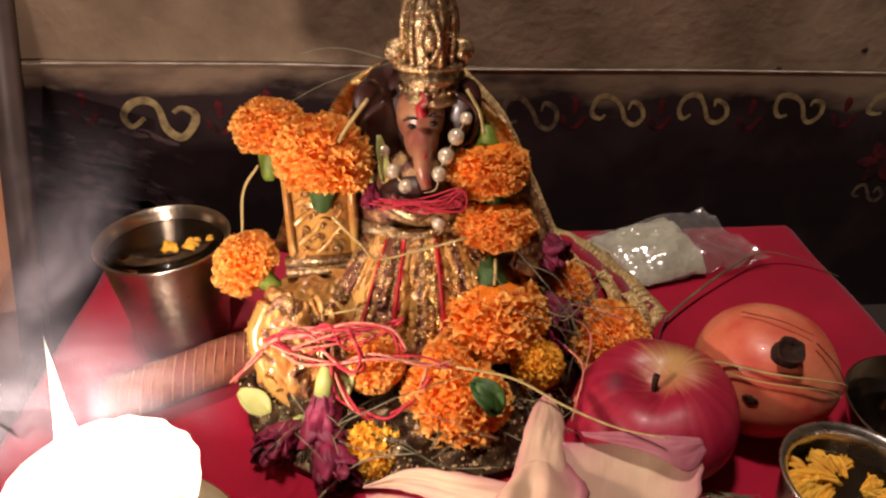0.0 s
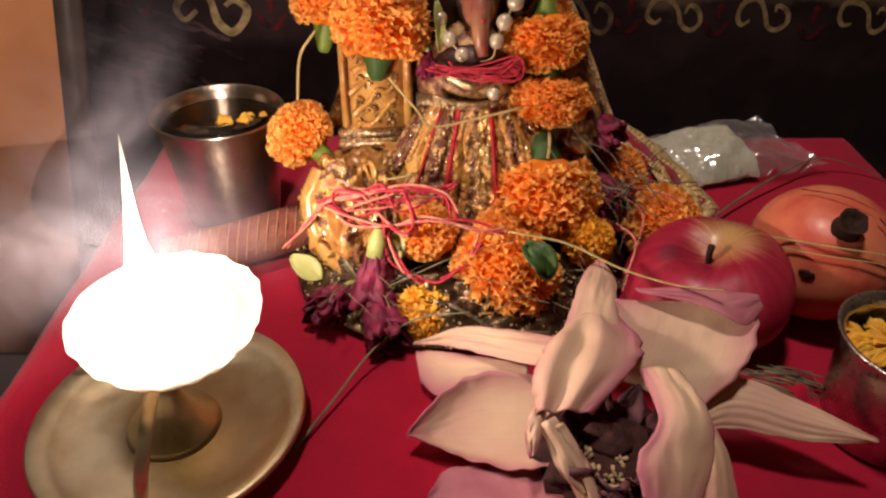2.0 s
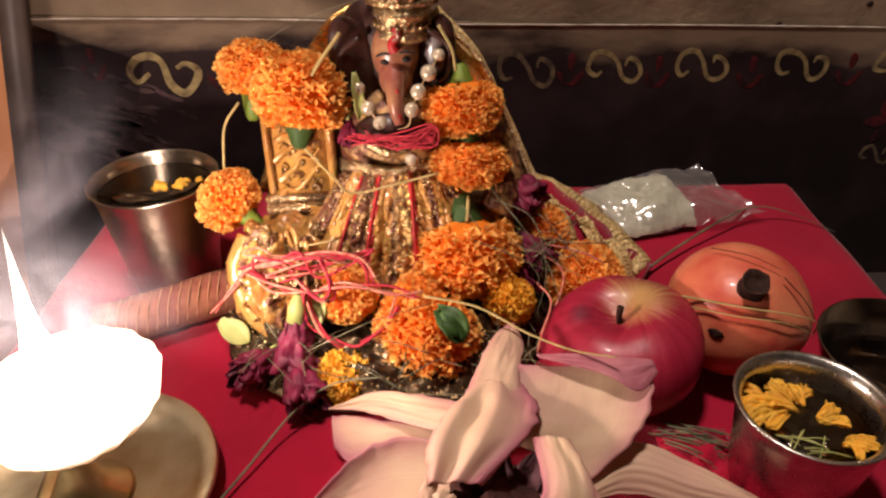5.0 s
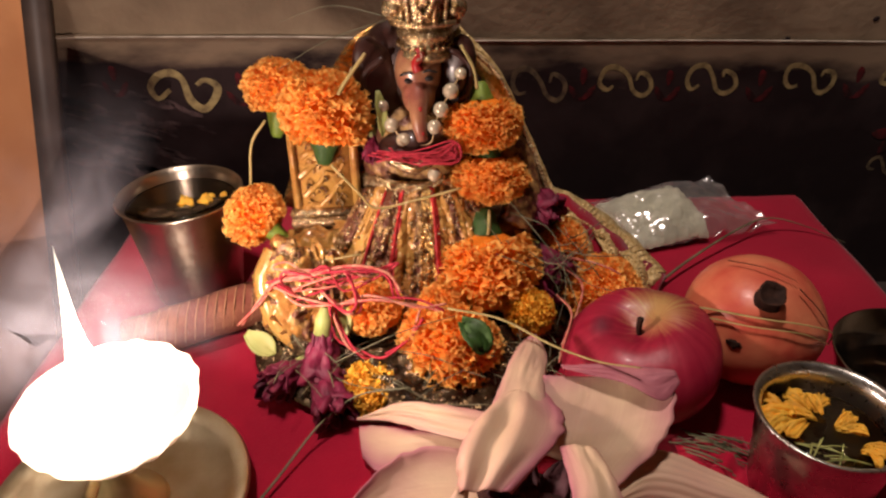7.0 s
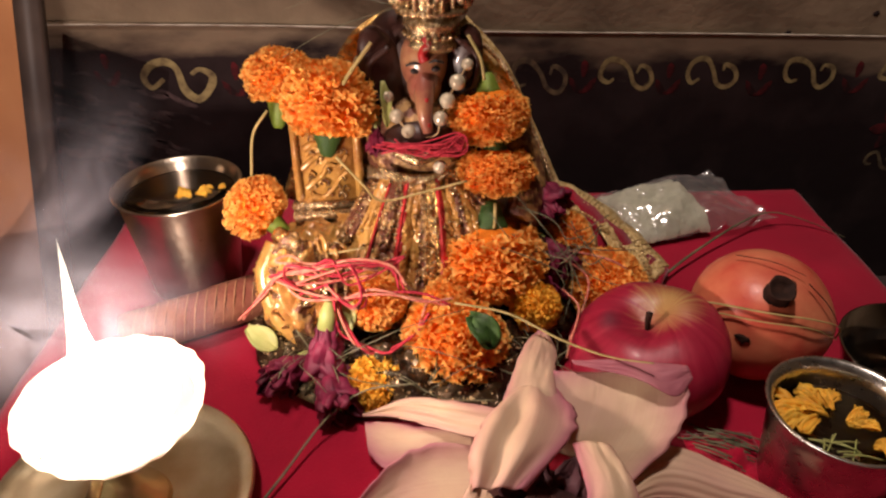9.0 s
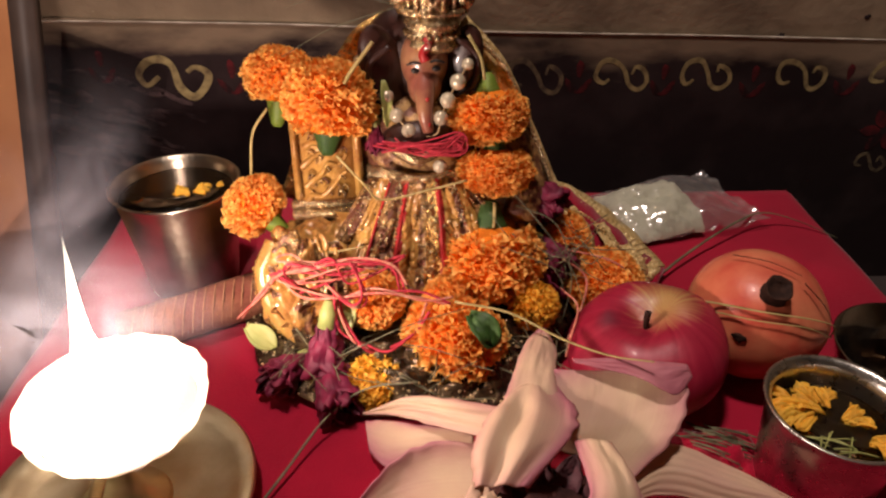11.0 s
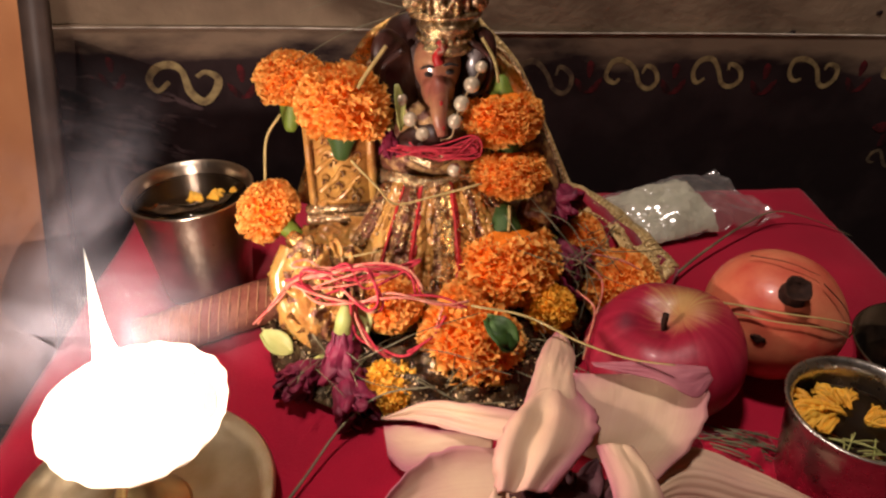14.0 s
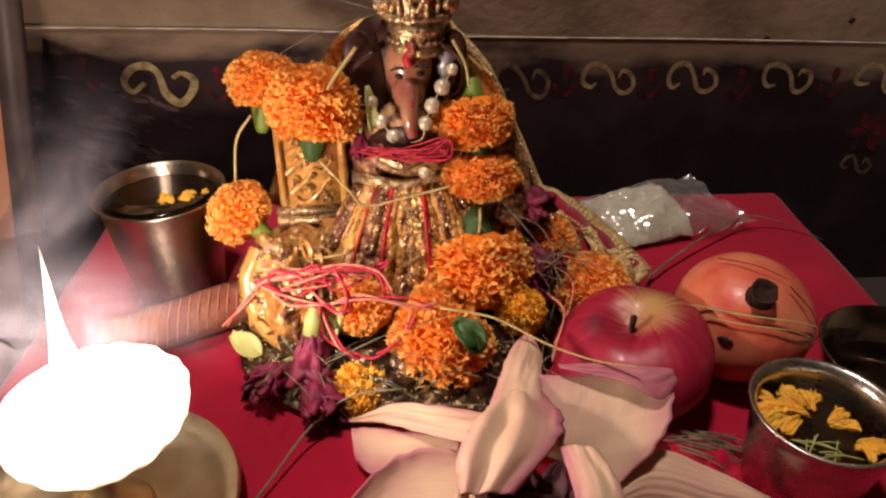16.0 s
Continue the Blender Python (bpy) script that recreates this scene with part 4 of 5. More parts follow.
# ---- marigolds ----
def bloom_mesh(name, seed, mats, count=560, ruffle=0.24, flat=0.86):
    """A round head of many ruffled florets, of radius 1 about its own centre; its stalk is below."""
    rng = random.Random(seed)
    bm = bmesh.new()
    lay = bm.verts.layers.float.new("tint")
    ball(bm, (0, 0, 0), (0.82, 0.82, 0.82 * flat), slot=1, n=16)
    for k in range(count):
        z = 1 - 1.75 * (k + 0.5) / count
        a = k * 2.39996 + rng.uniform(-0.25, 0.25)
        r = math.sqrt(max(0, 1 - z * z))
        d = Vector((r * math.cos(a), r * math.sin(a), z))
        side = d.cross(Vector((rng.uniform(-1, 1), rng.uniform(-1, 1), rng.uniform(-1, 1)))).normalized()
        up = d.cross(side)
        w, long = rng.uniform(0.075, 0.135), rng.uniform(0.92, 1.03) + 0.09 * noise.noise(d * 2.1 + Vector((seed, 0, 0)))
        f1, f2, curl = rng.uniform(0, 6), rng.uniform(0, 6), rng.uniform(-0.05, 0.09)
        rows = []
        for i, (h, ws) in enumerate(((0.76, 0.5), (0.89, 0.95), (0.97, 1.25), (1.0, 1.32))):
            row = []
            for j in range(8):
                s = (j / 7 - 0.5) * 2
                wav = ruffle * (0.30 * math.sin(f1 + s * 4.6) + 0.10 * math.sin(f2 + s * 9)) * (i / 3)
                out = long * h + (0.035 * math.sin(f2 + 8 * s) if i > 1 else 0) - 0.05 * s * s
                p = d * out + side * (s * w * ws) + up * (wav + curl * (i / 3) ** 2)
                row.append(bm.verts.new((p.x, p.y, p.z * flat)))
                row[-1][lay] = i / 3
            rows.append(row)
        for a_, b_ in zip(rows, rows[1:]):
            for j in range(7):
                bm.faces.new((a_[j], a_[j + 1], b_[j + 1], b_[j]))
    me = bpy.data.meshes.new(name)
    for f in bm.faces:
        f.smooth = True
    bm.to_mesh(me)
    bm.free()
    for m in mats:
        me.materials.append(m)
    return me


BLOOMS = [bloom_mesh("bloom", s, (MARI, MARIC)) for s in (1, 2, 3)]
BLOOMY = bloom_mesh("bloom", 7, (YELF, YELF), 400, 0.25)


def marigold(at, radius, axis, kind=0, calyx=True, calyx_len=1.0, mats=None, label="fresh orange marigold head threaded on the garland", group="marigolds on the garland", squash=1.0, stretch=1.0):
    """A marigold head about at, facing along axis, its green calyx on the other side."""
    turn = Vector(axis).normalized().to_track_quat("Z", "Y").to_matrix().to_4x4()
    ob = thing("marigold", label, "flower", at, group)
    ob.matrix_world = Matrix.Translation(at) @ turn @ Matrix.Diagonal((radius * stretch, radius, radius * squash, 1))
    b = new("bloom", BLOOMY if kind == 9 else BLOOMS[kind % 3])
    b.parent = ob
    tagged(b, kind="stuff")
    if calyx:
        l = calyx_len if axis[2] > -0.3 else 0.85
        part("calyx", lathe(bmesh.new(), [(0, -1.34 * l), (0.10, -1.34 * l), (0.17, -1.24 * l), (0.23, -1.0 * l), (0.28, -0.72), (0.34, -0.55), (0.2, -0.5), (0, -0.5)], 14, wob=0.06, lobes=5), GREEN if (axis[2] > -0.3 and calyx_len != 0.82) or -0.06 < at[0] < 0.0165 else LEAFG, ob, "green calyx")
    return ob


marigold((-0.0912, 0.0268, 0.1200), 0.0202, (0.10, 0.38, 0.88), 0, squash=0.95)
marigold((-0.0625, -0.0020, 0.1180), 0.0244, (0.10, 0.32, 0.90), 1, squash=1.0, calyx_len=0.82)
marigold((-0.1055, -0.0110, 0.0640), 0.0181, (-0.75, 0.30, 0.60), 2)
marigold((0.0162, 0.0000, 0.1096), 0.0215, (0.05, -0.25, -0.90), 1, squash=0.85)
marigold((0.0196, -0.0120, 0.0842), 0.0205, (0.0, -0.30, -0.90), 2, squash=0.80)
marigold((0.0166, -0.0336, 0.0435), 0.0300, (0.0, -0.35, -0.90), 0, squash=0.90)
marigold((-0.0033, -0.0690, 0.0195), 0.0272, (-0.25, -0.75, -0.45), 1, calyx_len=0.7)
marigold((-0.0422, -0.0574, 0.0372), 0.0160, (-0.1, -0.4, 0.9), 2, calyx_len=0.9, squash=0.9)
marigold((0.0805, -0.0331, 0.0244), 0.0218, (0.0, -0.4, 0.9), 0, calyx_len=0.7)
marigold((0.0604, -0.0127, 0.0434), 0.0133, (0.4, -0.5, -0.7), 1, calyx_len=0.7, squash=1.3)
marigold((-0.0071, -0.0572, 0.0360), 0.0126, (-0.1, -0.4, 0.9), 2, calyx_len=0.7)
marigold((-0.0419, -0.0867, 0.0100), 0.0150, (0, -0.6, 0.8), 9, label="small yellow marigold lying before the figure", group="yellow marigolds", calyx_len=0.7)
marigold((0.0378, -0.0548, 0.0287), 0.0130, (0.2, -0.6, 0.6), 9, label="small yellow marigold half hidden behind the lotus", group="yellow marigolds", calyx_len=0.7, squash=1.3)


def leaf_thing(name, pts, width, normal, material, label, wave=0.001):
    bm = bmesh.new()
    petal(bm, pts, width, normal, 0.8 if wave > 0.002 else 0.3, nu=10, nv=8, wave=wave, seed=width * 1000)
    return tagged(part(name, bm, material), label, "leaf", "loose leaves")


leaf_thing("leaf", [(0.0020, -0.0840, 0.0480), (0.0090, -0.0900, 0.0440), (0.0125, -0.0930, 0.0360)], 0.0120, (0.2, -0.8, 0.5), LEAFG, "dark green folded leaf on an orange marigold", 0.004)
leaf_thing("leaf", [(-0.0530, -0.0640, 0.0420), (-0.0560, -0.0690, 0.0350), (-0.0590, -0.0730, 0.0270)], 0.010, (0.1, -0.8, 0.6), PALEG, "pale green bud leaf above a withered rose")
leaf_thing("leaf", [(-0.1080, -0.0560, 0.0200), (-0.1000, -0.0590, 0.0150), (-0.0930, -0.0620, 0.0110)], 0.012, (0.1, -0.5, 0.8), PALEG, "pale green leaf beside the figure's knee")
leaf_thing("leaf", [(-0.0365, 0.0, 0.128), (-0.0350, -0.004, 0.118), (-0.0350, -0.006, 0.106)], 0.006, (0.5, -0.8, 0.2), PALEG, "slim green leaf beside the pearls")


# withered roses
def rose(at, axis, size, label):
    rng = random.Random(int(size * 1e5))
    turn = Vector(axis).normalized().to_track_quat("Z", "Y").to_matrix().to_4x4()
    ob = thing("withered_rose", label, "flower", at, "withered roses")
    ob.matrix_world = Matrix.Translation(at) @ turn
    bm = bmesh.new()
    for k in range(22):
        a = k * 2.4
        d = Vector((math.cos(a), math.sin(a), 0))
        r = size * (0.20 + 0.36 * (k / 22))
        petal(bm, [d * r * 0.3 + Vector((0, 0, -size * 0.9)), d * r + Vector((0, 0, 0)), d * r * rng.uniform(0.9, 1.7) + Vector((0, 0, size * rng.uniform(0.4, 1.0)))], size * 0.75, d, -0.7, nu=12, nv=10, wave=size * 0.26, seed=k + size, pleat=size * 0.015, folds=2)
    part("petals", bm, ROSE, ob)
    part("calyx", lathe(bmesh.new(), [(0, -1.5 * size), (0.12 * size, -1.5 * size), (0.26 * size, -1.15 * size), (0.30 * size, -0.7 * size), (0, -0.6 * size)], 10), PALEG, ob, "pale green calyx")
    return ob


rose((-0.0655, -0.0780, 0.0230), (-0.1, -0.35, -0.9), 0.0165, "withered crimson rose bud hanging head down")
rose((-0.0620, -0.0930, 0.0110), (0.3, -0.8, -0.2), 0.0165, "withered dark red rose before the figure")
rose((0.0385, -0.0060, 0.0720), (0.2, -0.4, -0.8), 0.0150, "dark red rose tucked under the garland")
rose((0.0520, -0.0250, 0.0400), (0.6, -0.6, -0.4), 0.0150, "dark red rose beside the marigolds")
rose((0.0450, -0.0080, 0.0660), (0.5, -0.6, -0.4), 0.0170, "dark red rose under the marigold garland")
rose((0.0420, -0.0380, 0.0300), (0.2, -0.8, -0.3), 0.0130, "withered dark rose behind the lotus")
rose((-0.0405, -0.0060, 0.0990), (0.0, -0.5, -0.8), 0.0085, "dark red rose below the pearls")
rose((-0.0850, -0.0800, 0.0120), (-0.5, -0.7, 0.1), 0.0150, "withered dark rose on the foil cloth")

# ---- fruit ----
apple = thing("apple", "ripe red apple with a yellow hollow and short stem", "fruit", (0.0925, -0.0850, 0.0))
prof = []
for k in range(29):
    a = math.pi * k / 28
    r = math.sin(a) * (1.0 - 0.08 * math.cos(a)) * 0.0368
    r = 0.0368 * (math.sin(a) ** 0.82) * (1 - 0.10 * math.cos(math.pi - a) * -1 * (1 if a > 1.57 else 0.9))
    z = -math.cos(a) * 0.0262
    dip = 0.0105 * math.exp(-(r / 0.0115) ** 2)
    prof.append((r if 0 < k < 28 else 0, z + 0.0262 + (dip * 0.5 if a < 1.57 else -dip)))
low = min(z for _, z in prof)
prof = [(r, z - low) for r, z in prof]
atilt = pose(0, 0, 0.0016, 3, -12, 0)
bm = lathe(bmesh.new(), prof, 80, wob=0.012, lobes=5)
for v in bm.verts:
    a, r = math.atan2(v.co.y, v.co.x), math.hypot(v.co.x, v.co.y)
    up = max(0.0, v.co.z / 0.06) ** 3
    v.co.z += 0.0010 * up * math.sin(5 * a + 0.6) * min(1, r / 0.012) + 0.0010 * noise.noise(v.co * 45)
    v.co = atilt @ v.co
flesh = part("flesh", bm, APPLE, apple)
top = prof[-1][1]
part("stem", tube(bmesh.new(), [atilt @ Vector((0, 0, top - 0.001)), atilt @ Vector((0.0004, 0, top + 0.005)), atilt @ Vector((0.0015, 0.0005, top + 0.0095))], (0.0012, 0.0016), 8), CALYX, flesh, "short brown stem")

pom = thing("pomegranate", "orange-red pomegranate with a dark dry crown", "fruit", (0.1460, -0.0680, 0.0))
pm = pose(0, 0, 0.0305, 33, -11, 0)
bm = bmesh.new()
ball(bm, (0, 0, 0.0315), (0.0335, 0.0335, 0.0315), n=44, rough=0.035, freq=24)
part("flesh", bm, POME, pom)
bm = bmesh.new()
lathe(bm, [(0.0075, 0.0300), (0.0058, 0.0335), (0.0052, 0.0370), (0.0056, 0.0405), (0.0060, 0.0415), (0.0050, 0.0412), (0.0040, 0.0390), (0, 0.0385)], 40, pm, wob=0.04, lobes=4)
for v in bm.verts:
    v.co += 0.0009 * noise.noise_vector(v.co * 260)
part("crown", bm, CALYX, pom, "dry dark crown")
bm = bmesh.new()
ball(bm, (-0.0195, -0.0256, 0.0385), (0.0030, 0.0011, 0.0020), (0, 0, -38), rough=0.7, freq=420)
part("bruise", bm, CALYX, pom, "small dark bruise")

# ---- steel tumblers and bowl ----
def petals_in(ob, z, spots, seed):
    rng = random.Random(seed)
    for x, y, s, a in spots:
        bm = bmesh.new()
        for k in range(8):
            b = a + rng.uniform(-0.8, 0.8)
            d = Vector((math.cos(b), math.sin(b), 0))
            o = Vector((x, y, z)) + Vector((rng.uniform(-1, 1), rng.uniform(-1, 1), 0)) * s * 0.30
            petal(bm, [o, o + d * s * 0.8 + Vector((0, 0, s * 0.35)), o + d * s * rng.uniform(1.0, 1.5) + Vector((0, 0, s * 0.2))], s * 0.55, (rng.uniform(-0.5, 0.5), -0.3, 1), 0.5, tip=0.9, peak=0.85, nu=10, nv=10, wave=s * 0.28, seed=seed + k, pleat=s * 0.03)
        fl = part("floating_petals", bm, YELF)
        fl.location = ob.matrix_world.translation
        tagged(fl, "yellow marigold petals floating in the water", "petals", "petals in the tumblers")


def tumbler(at, r0, r1, h, fill, material, label, tilt=(0, 0)):
    ob = thing("tumbler", label, "tumbler", at, "metal tumblers")
    t = 0.0009
    part("body", lathe(bmesh.new(), [(0, 0.0), (r0 * 0.92, 0.0), (r0, 0.0015), (r0 + (r1 - r0) * 0.42, h * 0.55), (r0 + (r1 - r0) * 0.66, h * 0.84), (r1 - 0.0024, h - 0.0038), (r1 - 0.0004, h - 0.0012), (r1, h - 0.0004), (r1 - 0.0006, h), (r1 - 0.0020, h - 0.0006), (r1 - 0.0042, h - 0.0040), (r0 + (r1 - r0) * 0.66 - t, h * 0.84),
                                     (r0 + (r1 - r0) * 0.42 - t, h * 0.55), (r0 - t, 0.003), (0, 0.003)], 56), material, ob)
    rf = r0 + (r1 - r0) * 0.76 * fill / h - 0.0009
    w = part("water", lathe(bmesh.new(), [(0, fill - 0.004), (rf * 0.96, fill - 0.004), (rf, fill), (0, fill)], 48), WATER, ob, "still clear water")
    return ob


c1 = tumbler((-0.153, 0.014, 0.0), 0.0250, 0.0350, 0.066, 0.0590, COPPER, "coppery steel tumbler of water with floating petals")
petals_in(c1, 0.0592, [(0.000, -0.004, 0.0052, 0.6), (0.010, 0.000, 0.0050, 0.2), (0.021, 0.006, 0.0026, 0.8)], 3)
c2 = tumbler((0.1430, -0.1465, 0.0), 0.0215, 0.0290, 0.050, 0.037, STEEL, "steel tumbler of dark water with yellow petals")
petals_in(c2, 0.0368, [(-0.0060, 0.0080, 0.0105, 3.0), (-0.0010, 0.0100, 0.0080, 2.4), (0.0030, 0.0120, 0.0062, 1.2), (0.0070, 0.0020, 0.0066, 0.2), (0.0120, -0.0080, 0.0064, -0.8)], 5)
bm = bmesh.new()
for k in range(11):
    a = random.uniform(0, 6.28)
    o = Vector((0.139, -0.157, 0.0385)) + Vector((random.uniform(-0.008, 0.008), random.uniform(-0.005, 0.005), 0))
    d = Vector((math.cos(a), math.sin(a), 0.25)) * random.uniform(0.004, 0.009)
    tube(bm, [o - d, o + Vector((0, 0, 0.001)), o + d], 0.0003, 5, steps=3)
tagged(part("floating_stamens", bm, PALEG), "pale green stamens floating in the tumbler", "stamens", kind="stuff")
bowl = thing("metal_bowl", "dark shiny steel bowl behind the tumbler", "bowl", (0.2130, -0.0980, 0.0))
part("body", lathe(bmesh.new(), [(0, 0), (0.019, 0), (0.026, 0.006), (0.033, 0.018), (0.0365, 0.029), (0.0375, 0.031), (0.0365, 0.0312), (0.0320, 0.018), (0.025, 0.0075), (0.018, 0.0022), (0, 0.002)], 56), SHINY, bowl)
part("water", lathe(bmesh.new(), [(0, 0.010), (0.0270, 0.010), (0.0300, 0.014), (0, 0.014)], 40), WATER, bowl, "dark water")

# ---- bag of sugar ----
bag = thing("sugar_bag", "clear plastic bag half full of white sugar lumps", "bag", (0.1410, 0.0730, 0.0))


def film_at(u, v, up):
    a, b, c, d = Vector((-0.0415, 0.0250, 0)), Vector((0.0490, 0.0420, 0)), Vector((-0.0210, -0.0355, 0)), Vector((0.0785, -0.0120, 0))
    p = a.lerp(b, u).lerp(c.lerp(d, u), v)
    fat = math.sin(math.pi * min(max(v, 0), 1)) ** 0.55 * math.sin(math.pi * min(1, 0.06 + u)) ** 0.6 * (0.021 - 0.013 * u)
    fat *= 1 + 0.35 * noise.noise(Vector((u * 5, v * 5, 1)))
    lift = 0.013 * max(0.0, u - 0.35) * (1 - v) ** 1.5
    crease = 0.0045 * (1 - 2 * abs(noise.noise(Vector((u * 5 + v * 3, v * 4 - u * 2, 8))))) * min(1, max(0, u - 0.3) * 4)
    if up:
        return (p.x, p.y, 0.0035 + max(fat, 0) + lift + max(0, crease) + 0.0022 * abs(noise.noise(Vector((u * 9, v * 7, 4)))))
    return (p.x, p.y, 0.0012)


bm = bmesh.new()
sheet(bm, lambda u, v: film_at(u, v, True), 60, 44, 0.0002)
part("film", bm, FILM, bag)
rng = random.Random(5)
bm = bmesh.new()
heap = lambda u, v: Vector(film_at(0.02 + (0.60 - 0.10 * v + 0.03 * noise.noise(Vector((v * 6, 1, 4)))) * u, 0.04 + 0.92 * v, True)) - Vector((0, 0, 0.0022 + 0.0035 * (2 * max(abs(u - 0.5), abs(v - 0.5))) ** 6)) + 0.0010 * noise.noise_vector(Vector((u * 15, v * 15, 2))) + 0.0004 * noise.noise_vector(Vector((u * 44, v * 36, 5)))
sheet(bm, heap, 80, 64, 0.0025)
for k in range(420):
    u, v = rng.uniform(0.06, 0.50), rng.uniform(0.10, 0.93)
    hi = film_at(u, v, True)
    z = rng.uniform(0.002, max(0.003, hi[2] - 0.004))
    s = rng.uniform(0.0008, 0.0018)
    m = pose(hi[0], hi[1], z, rng.uniform(0, 180), rng.uniform(0, 180), rng.uniform(0, 180))
    box(bm, (-s, -s * 0.8, -s * 0.7), (s, s * 0.8, s * 0.7), m)
ob = tagged(part("sugar", bm, SUGAR, bag, "white sugar lumps", smooth=False), kind="stuff")

# ---- oil lamp ----
oil = thing("oil_lamp", "brass oil lamp with a saucer and a burning wick", "lamp", (-0.142, -0.146, 0.0))
part("saucer", lathe(bmesh.new(), [(0, 0.001), (0.038, 0.001), (0.046, 0.004), (0.0515, 0.009), (0.0530, 0.0095), (0.0515, 0.0115), (0.045, 0.0065), (0.037, 0.0033), (0.014, 0.0030), (0.010, 0.006), (0, 0.006)], 72), BRASS, oil)
part("pedestal", lathe(bmesh.new(), [(0, 0.003), (0.0185, 0.003), (0.0170, 0.006), (0.0100, 0.011), (0.0060, 0.020), (0.0060, 0.030), (0.0095, 0.0425), (0, 0.0447)], 40), BRASS, oil)
bm = bmesh.new()
tube(bm, [(0.004, -0.010, 0.040), (0.007, -0.028, 0.040), (0.006, -0.040, 0.028), (0.003, -0.043, 0.012), (0.0, -0.041, 0.0065)], 0.0026, 10, flat=0.45)
part("handle", bm, BRASS, oil, "curved brass handle")
bm = bmesh.new()
lathe(bm, [(0, 0.0445), (0.014, 0.0455), (0.0250, 0.0500), (0.0305, 0.0570), (0.0330, 0.0650), (0.0318, 0.0660), (0.0292, 0.0585), (0.023, 0.0525), (0.012, 0.0485), (0, 0.0480)], 96, pose(0.010, 0.0, 0.0), wob=0.015, lobes=17)
for v in bm.verts:
    v.co += 0.0010 * noise.noise_vector(v.co * 180)
glass = part("cup", bm, FROST, oil, "frosted glass cup glowing from the flame")
part("oil", lathe(bmesh.new(), [(0, 0.0495), (0.021, 0.0530), (0.0280, 0.0582), (0, 0.0582)], 40, pose(0.010, 0, 0)), FROST, glass, "melted pale fat")
bm = bmesh.new()
fx, fy = FLAME[0] + 0.142, FLAME[1] + 0.146
lay = bm.verts.layers.float.new("tint")
lathe(bm, [(0, 0.0585), (0.020, 0.0590), (0.0265, 0.0605), (0.0255, 0.0635), (0.0195, 0.0675), (0.0130, 0.0720), (0.0082, 0.0770), (0.0052, 0.0840), (0.0034, 0.0930), (0.0023, 0.1020), (0.0015, 0.1120), (0.0008, 0.1220), (0, 0.1330)], 28, pose(fx, fy, 0))
for v in bm.verts:
    k = max(0, v.co.z - 0.07)
    v[lay] = max(0.0, min(1.0, (0.134 - v.co.z) / 0.045)) ** 1.5
    v.co.x += 0.05 * k + 0.0016 * math.sin(55 * v.co.z)
part("flame", bm, FLAMEM, glass, "bright upright flame")
part("wick", tube(bmesh.new(), [(fx + 0.014, fy - 0.012, 0.0615), (fx + 0.006, fy - 0.006, 0.0625), (fx, fy, 0.066)], 0.0018, 8), INK, glass, "burnt cotton wick")

# smoke drifting from the flame past the tumbler, and haze standing for the flame's glare
def smoke_glare_sheet(pts, w0, w1, seed, dense=1.0, side=(0.80, 0.35, -0.50)):
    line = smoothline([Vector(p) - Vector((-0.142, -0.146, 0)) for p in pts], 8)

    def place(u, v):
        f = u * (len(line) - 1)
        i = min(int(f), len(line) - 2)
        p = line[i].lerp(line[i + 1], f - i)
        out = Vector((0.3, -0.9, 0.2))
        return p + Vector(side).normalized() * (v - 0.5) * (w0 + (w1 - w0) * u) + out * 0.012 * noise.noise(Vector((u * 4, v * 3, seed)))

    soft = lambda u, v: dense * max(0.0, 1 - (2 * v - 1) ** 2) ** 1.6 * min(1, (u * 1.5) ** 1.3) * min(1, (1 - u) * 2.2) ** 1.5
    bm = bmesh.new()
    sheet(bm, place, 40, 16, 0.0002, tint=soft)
    return part("smoke_glare", bm, SMOKEGLARE, oil, "thin smoke drifting up, also giving the glare round the flame")


smoke_glare_sheet([(-0.146, -0.140, 0.088), (-0.172, -0.115, 0.084), (-0.178, -0.090, 0.086), (-0.174, -0.060, 0.090), (-0.170, -0.035, 0.098), (-0.166, -0.010, 0.115), (-0.166, 0.015, 0.140)], 0.018, 0.050, 3)
smoke_glare_sheet([(-0.150, -0.138, 0.082), (-0.182, -0.110, 0.068), (-0.200, -0.070, 0.062), (-0.206, -0.030, 0.075), (-0.200, 0.010, 0.105), (-0.195, 0.035, 0.140)], 0.040, 0.100, 8, 0.6)

# broad bluish sheet added behind the cup to carry the flame's glare
smoke_glare_sheet([(-0.160, -0.122, 0.008), (-0.167, -0.119, 0.028), (-0.174, -0.115, 0.054), (-0.181, -0.111, 0.080), (-0.188, -0.107, 0.108)], 0.15, 0.17, 11, 1.15, (0.95, 0.28, 0.0))

# ---- lotus ----
lotus = thing("lotus", "wilting pale pink lotus with open petals", "flower", (0.022, -0.172, 0.0))
L0 = Vector((0.022, -0.172, 0.0))


def lotus_petal(pts, width, normal, label="", material=LOTUS, **kw):
    bm = bmesh.new()
    petal(bm, [Vector(p) - L0 for p in pts], width, normal, nu=22, nv=14, **kw)
    return part("petal", bm, material, lotus, label)


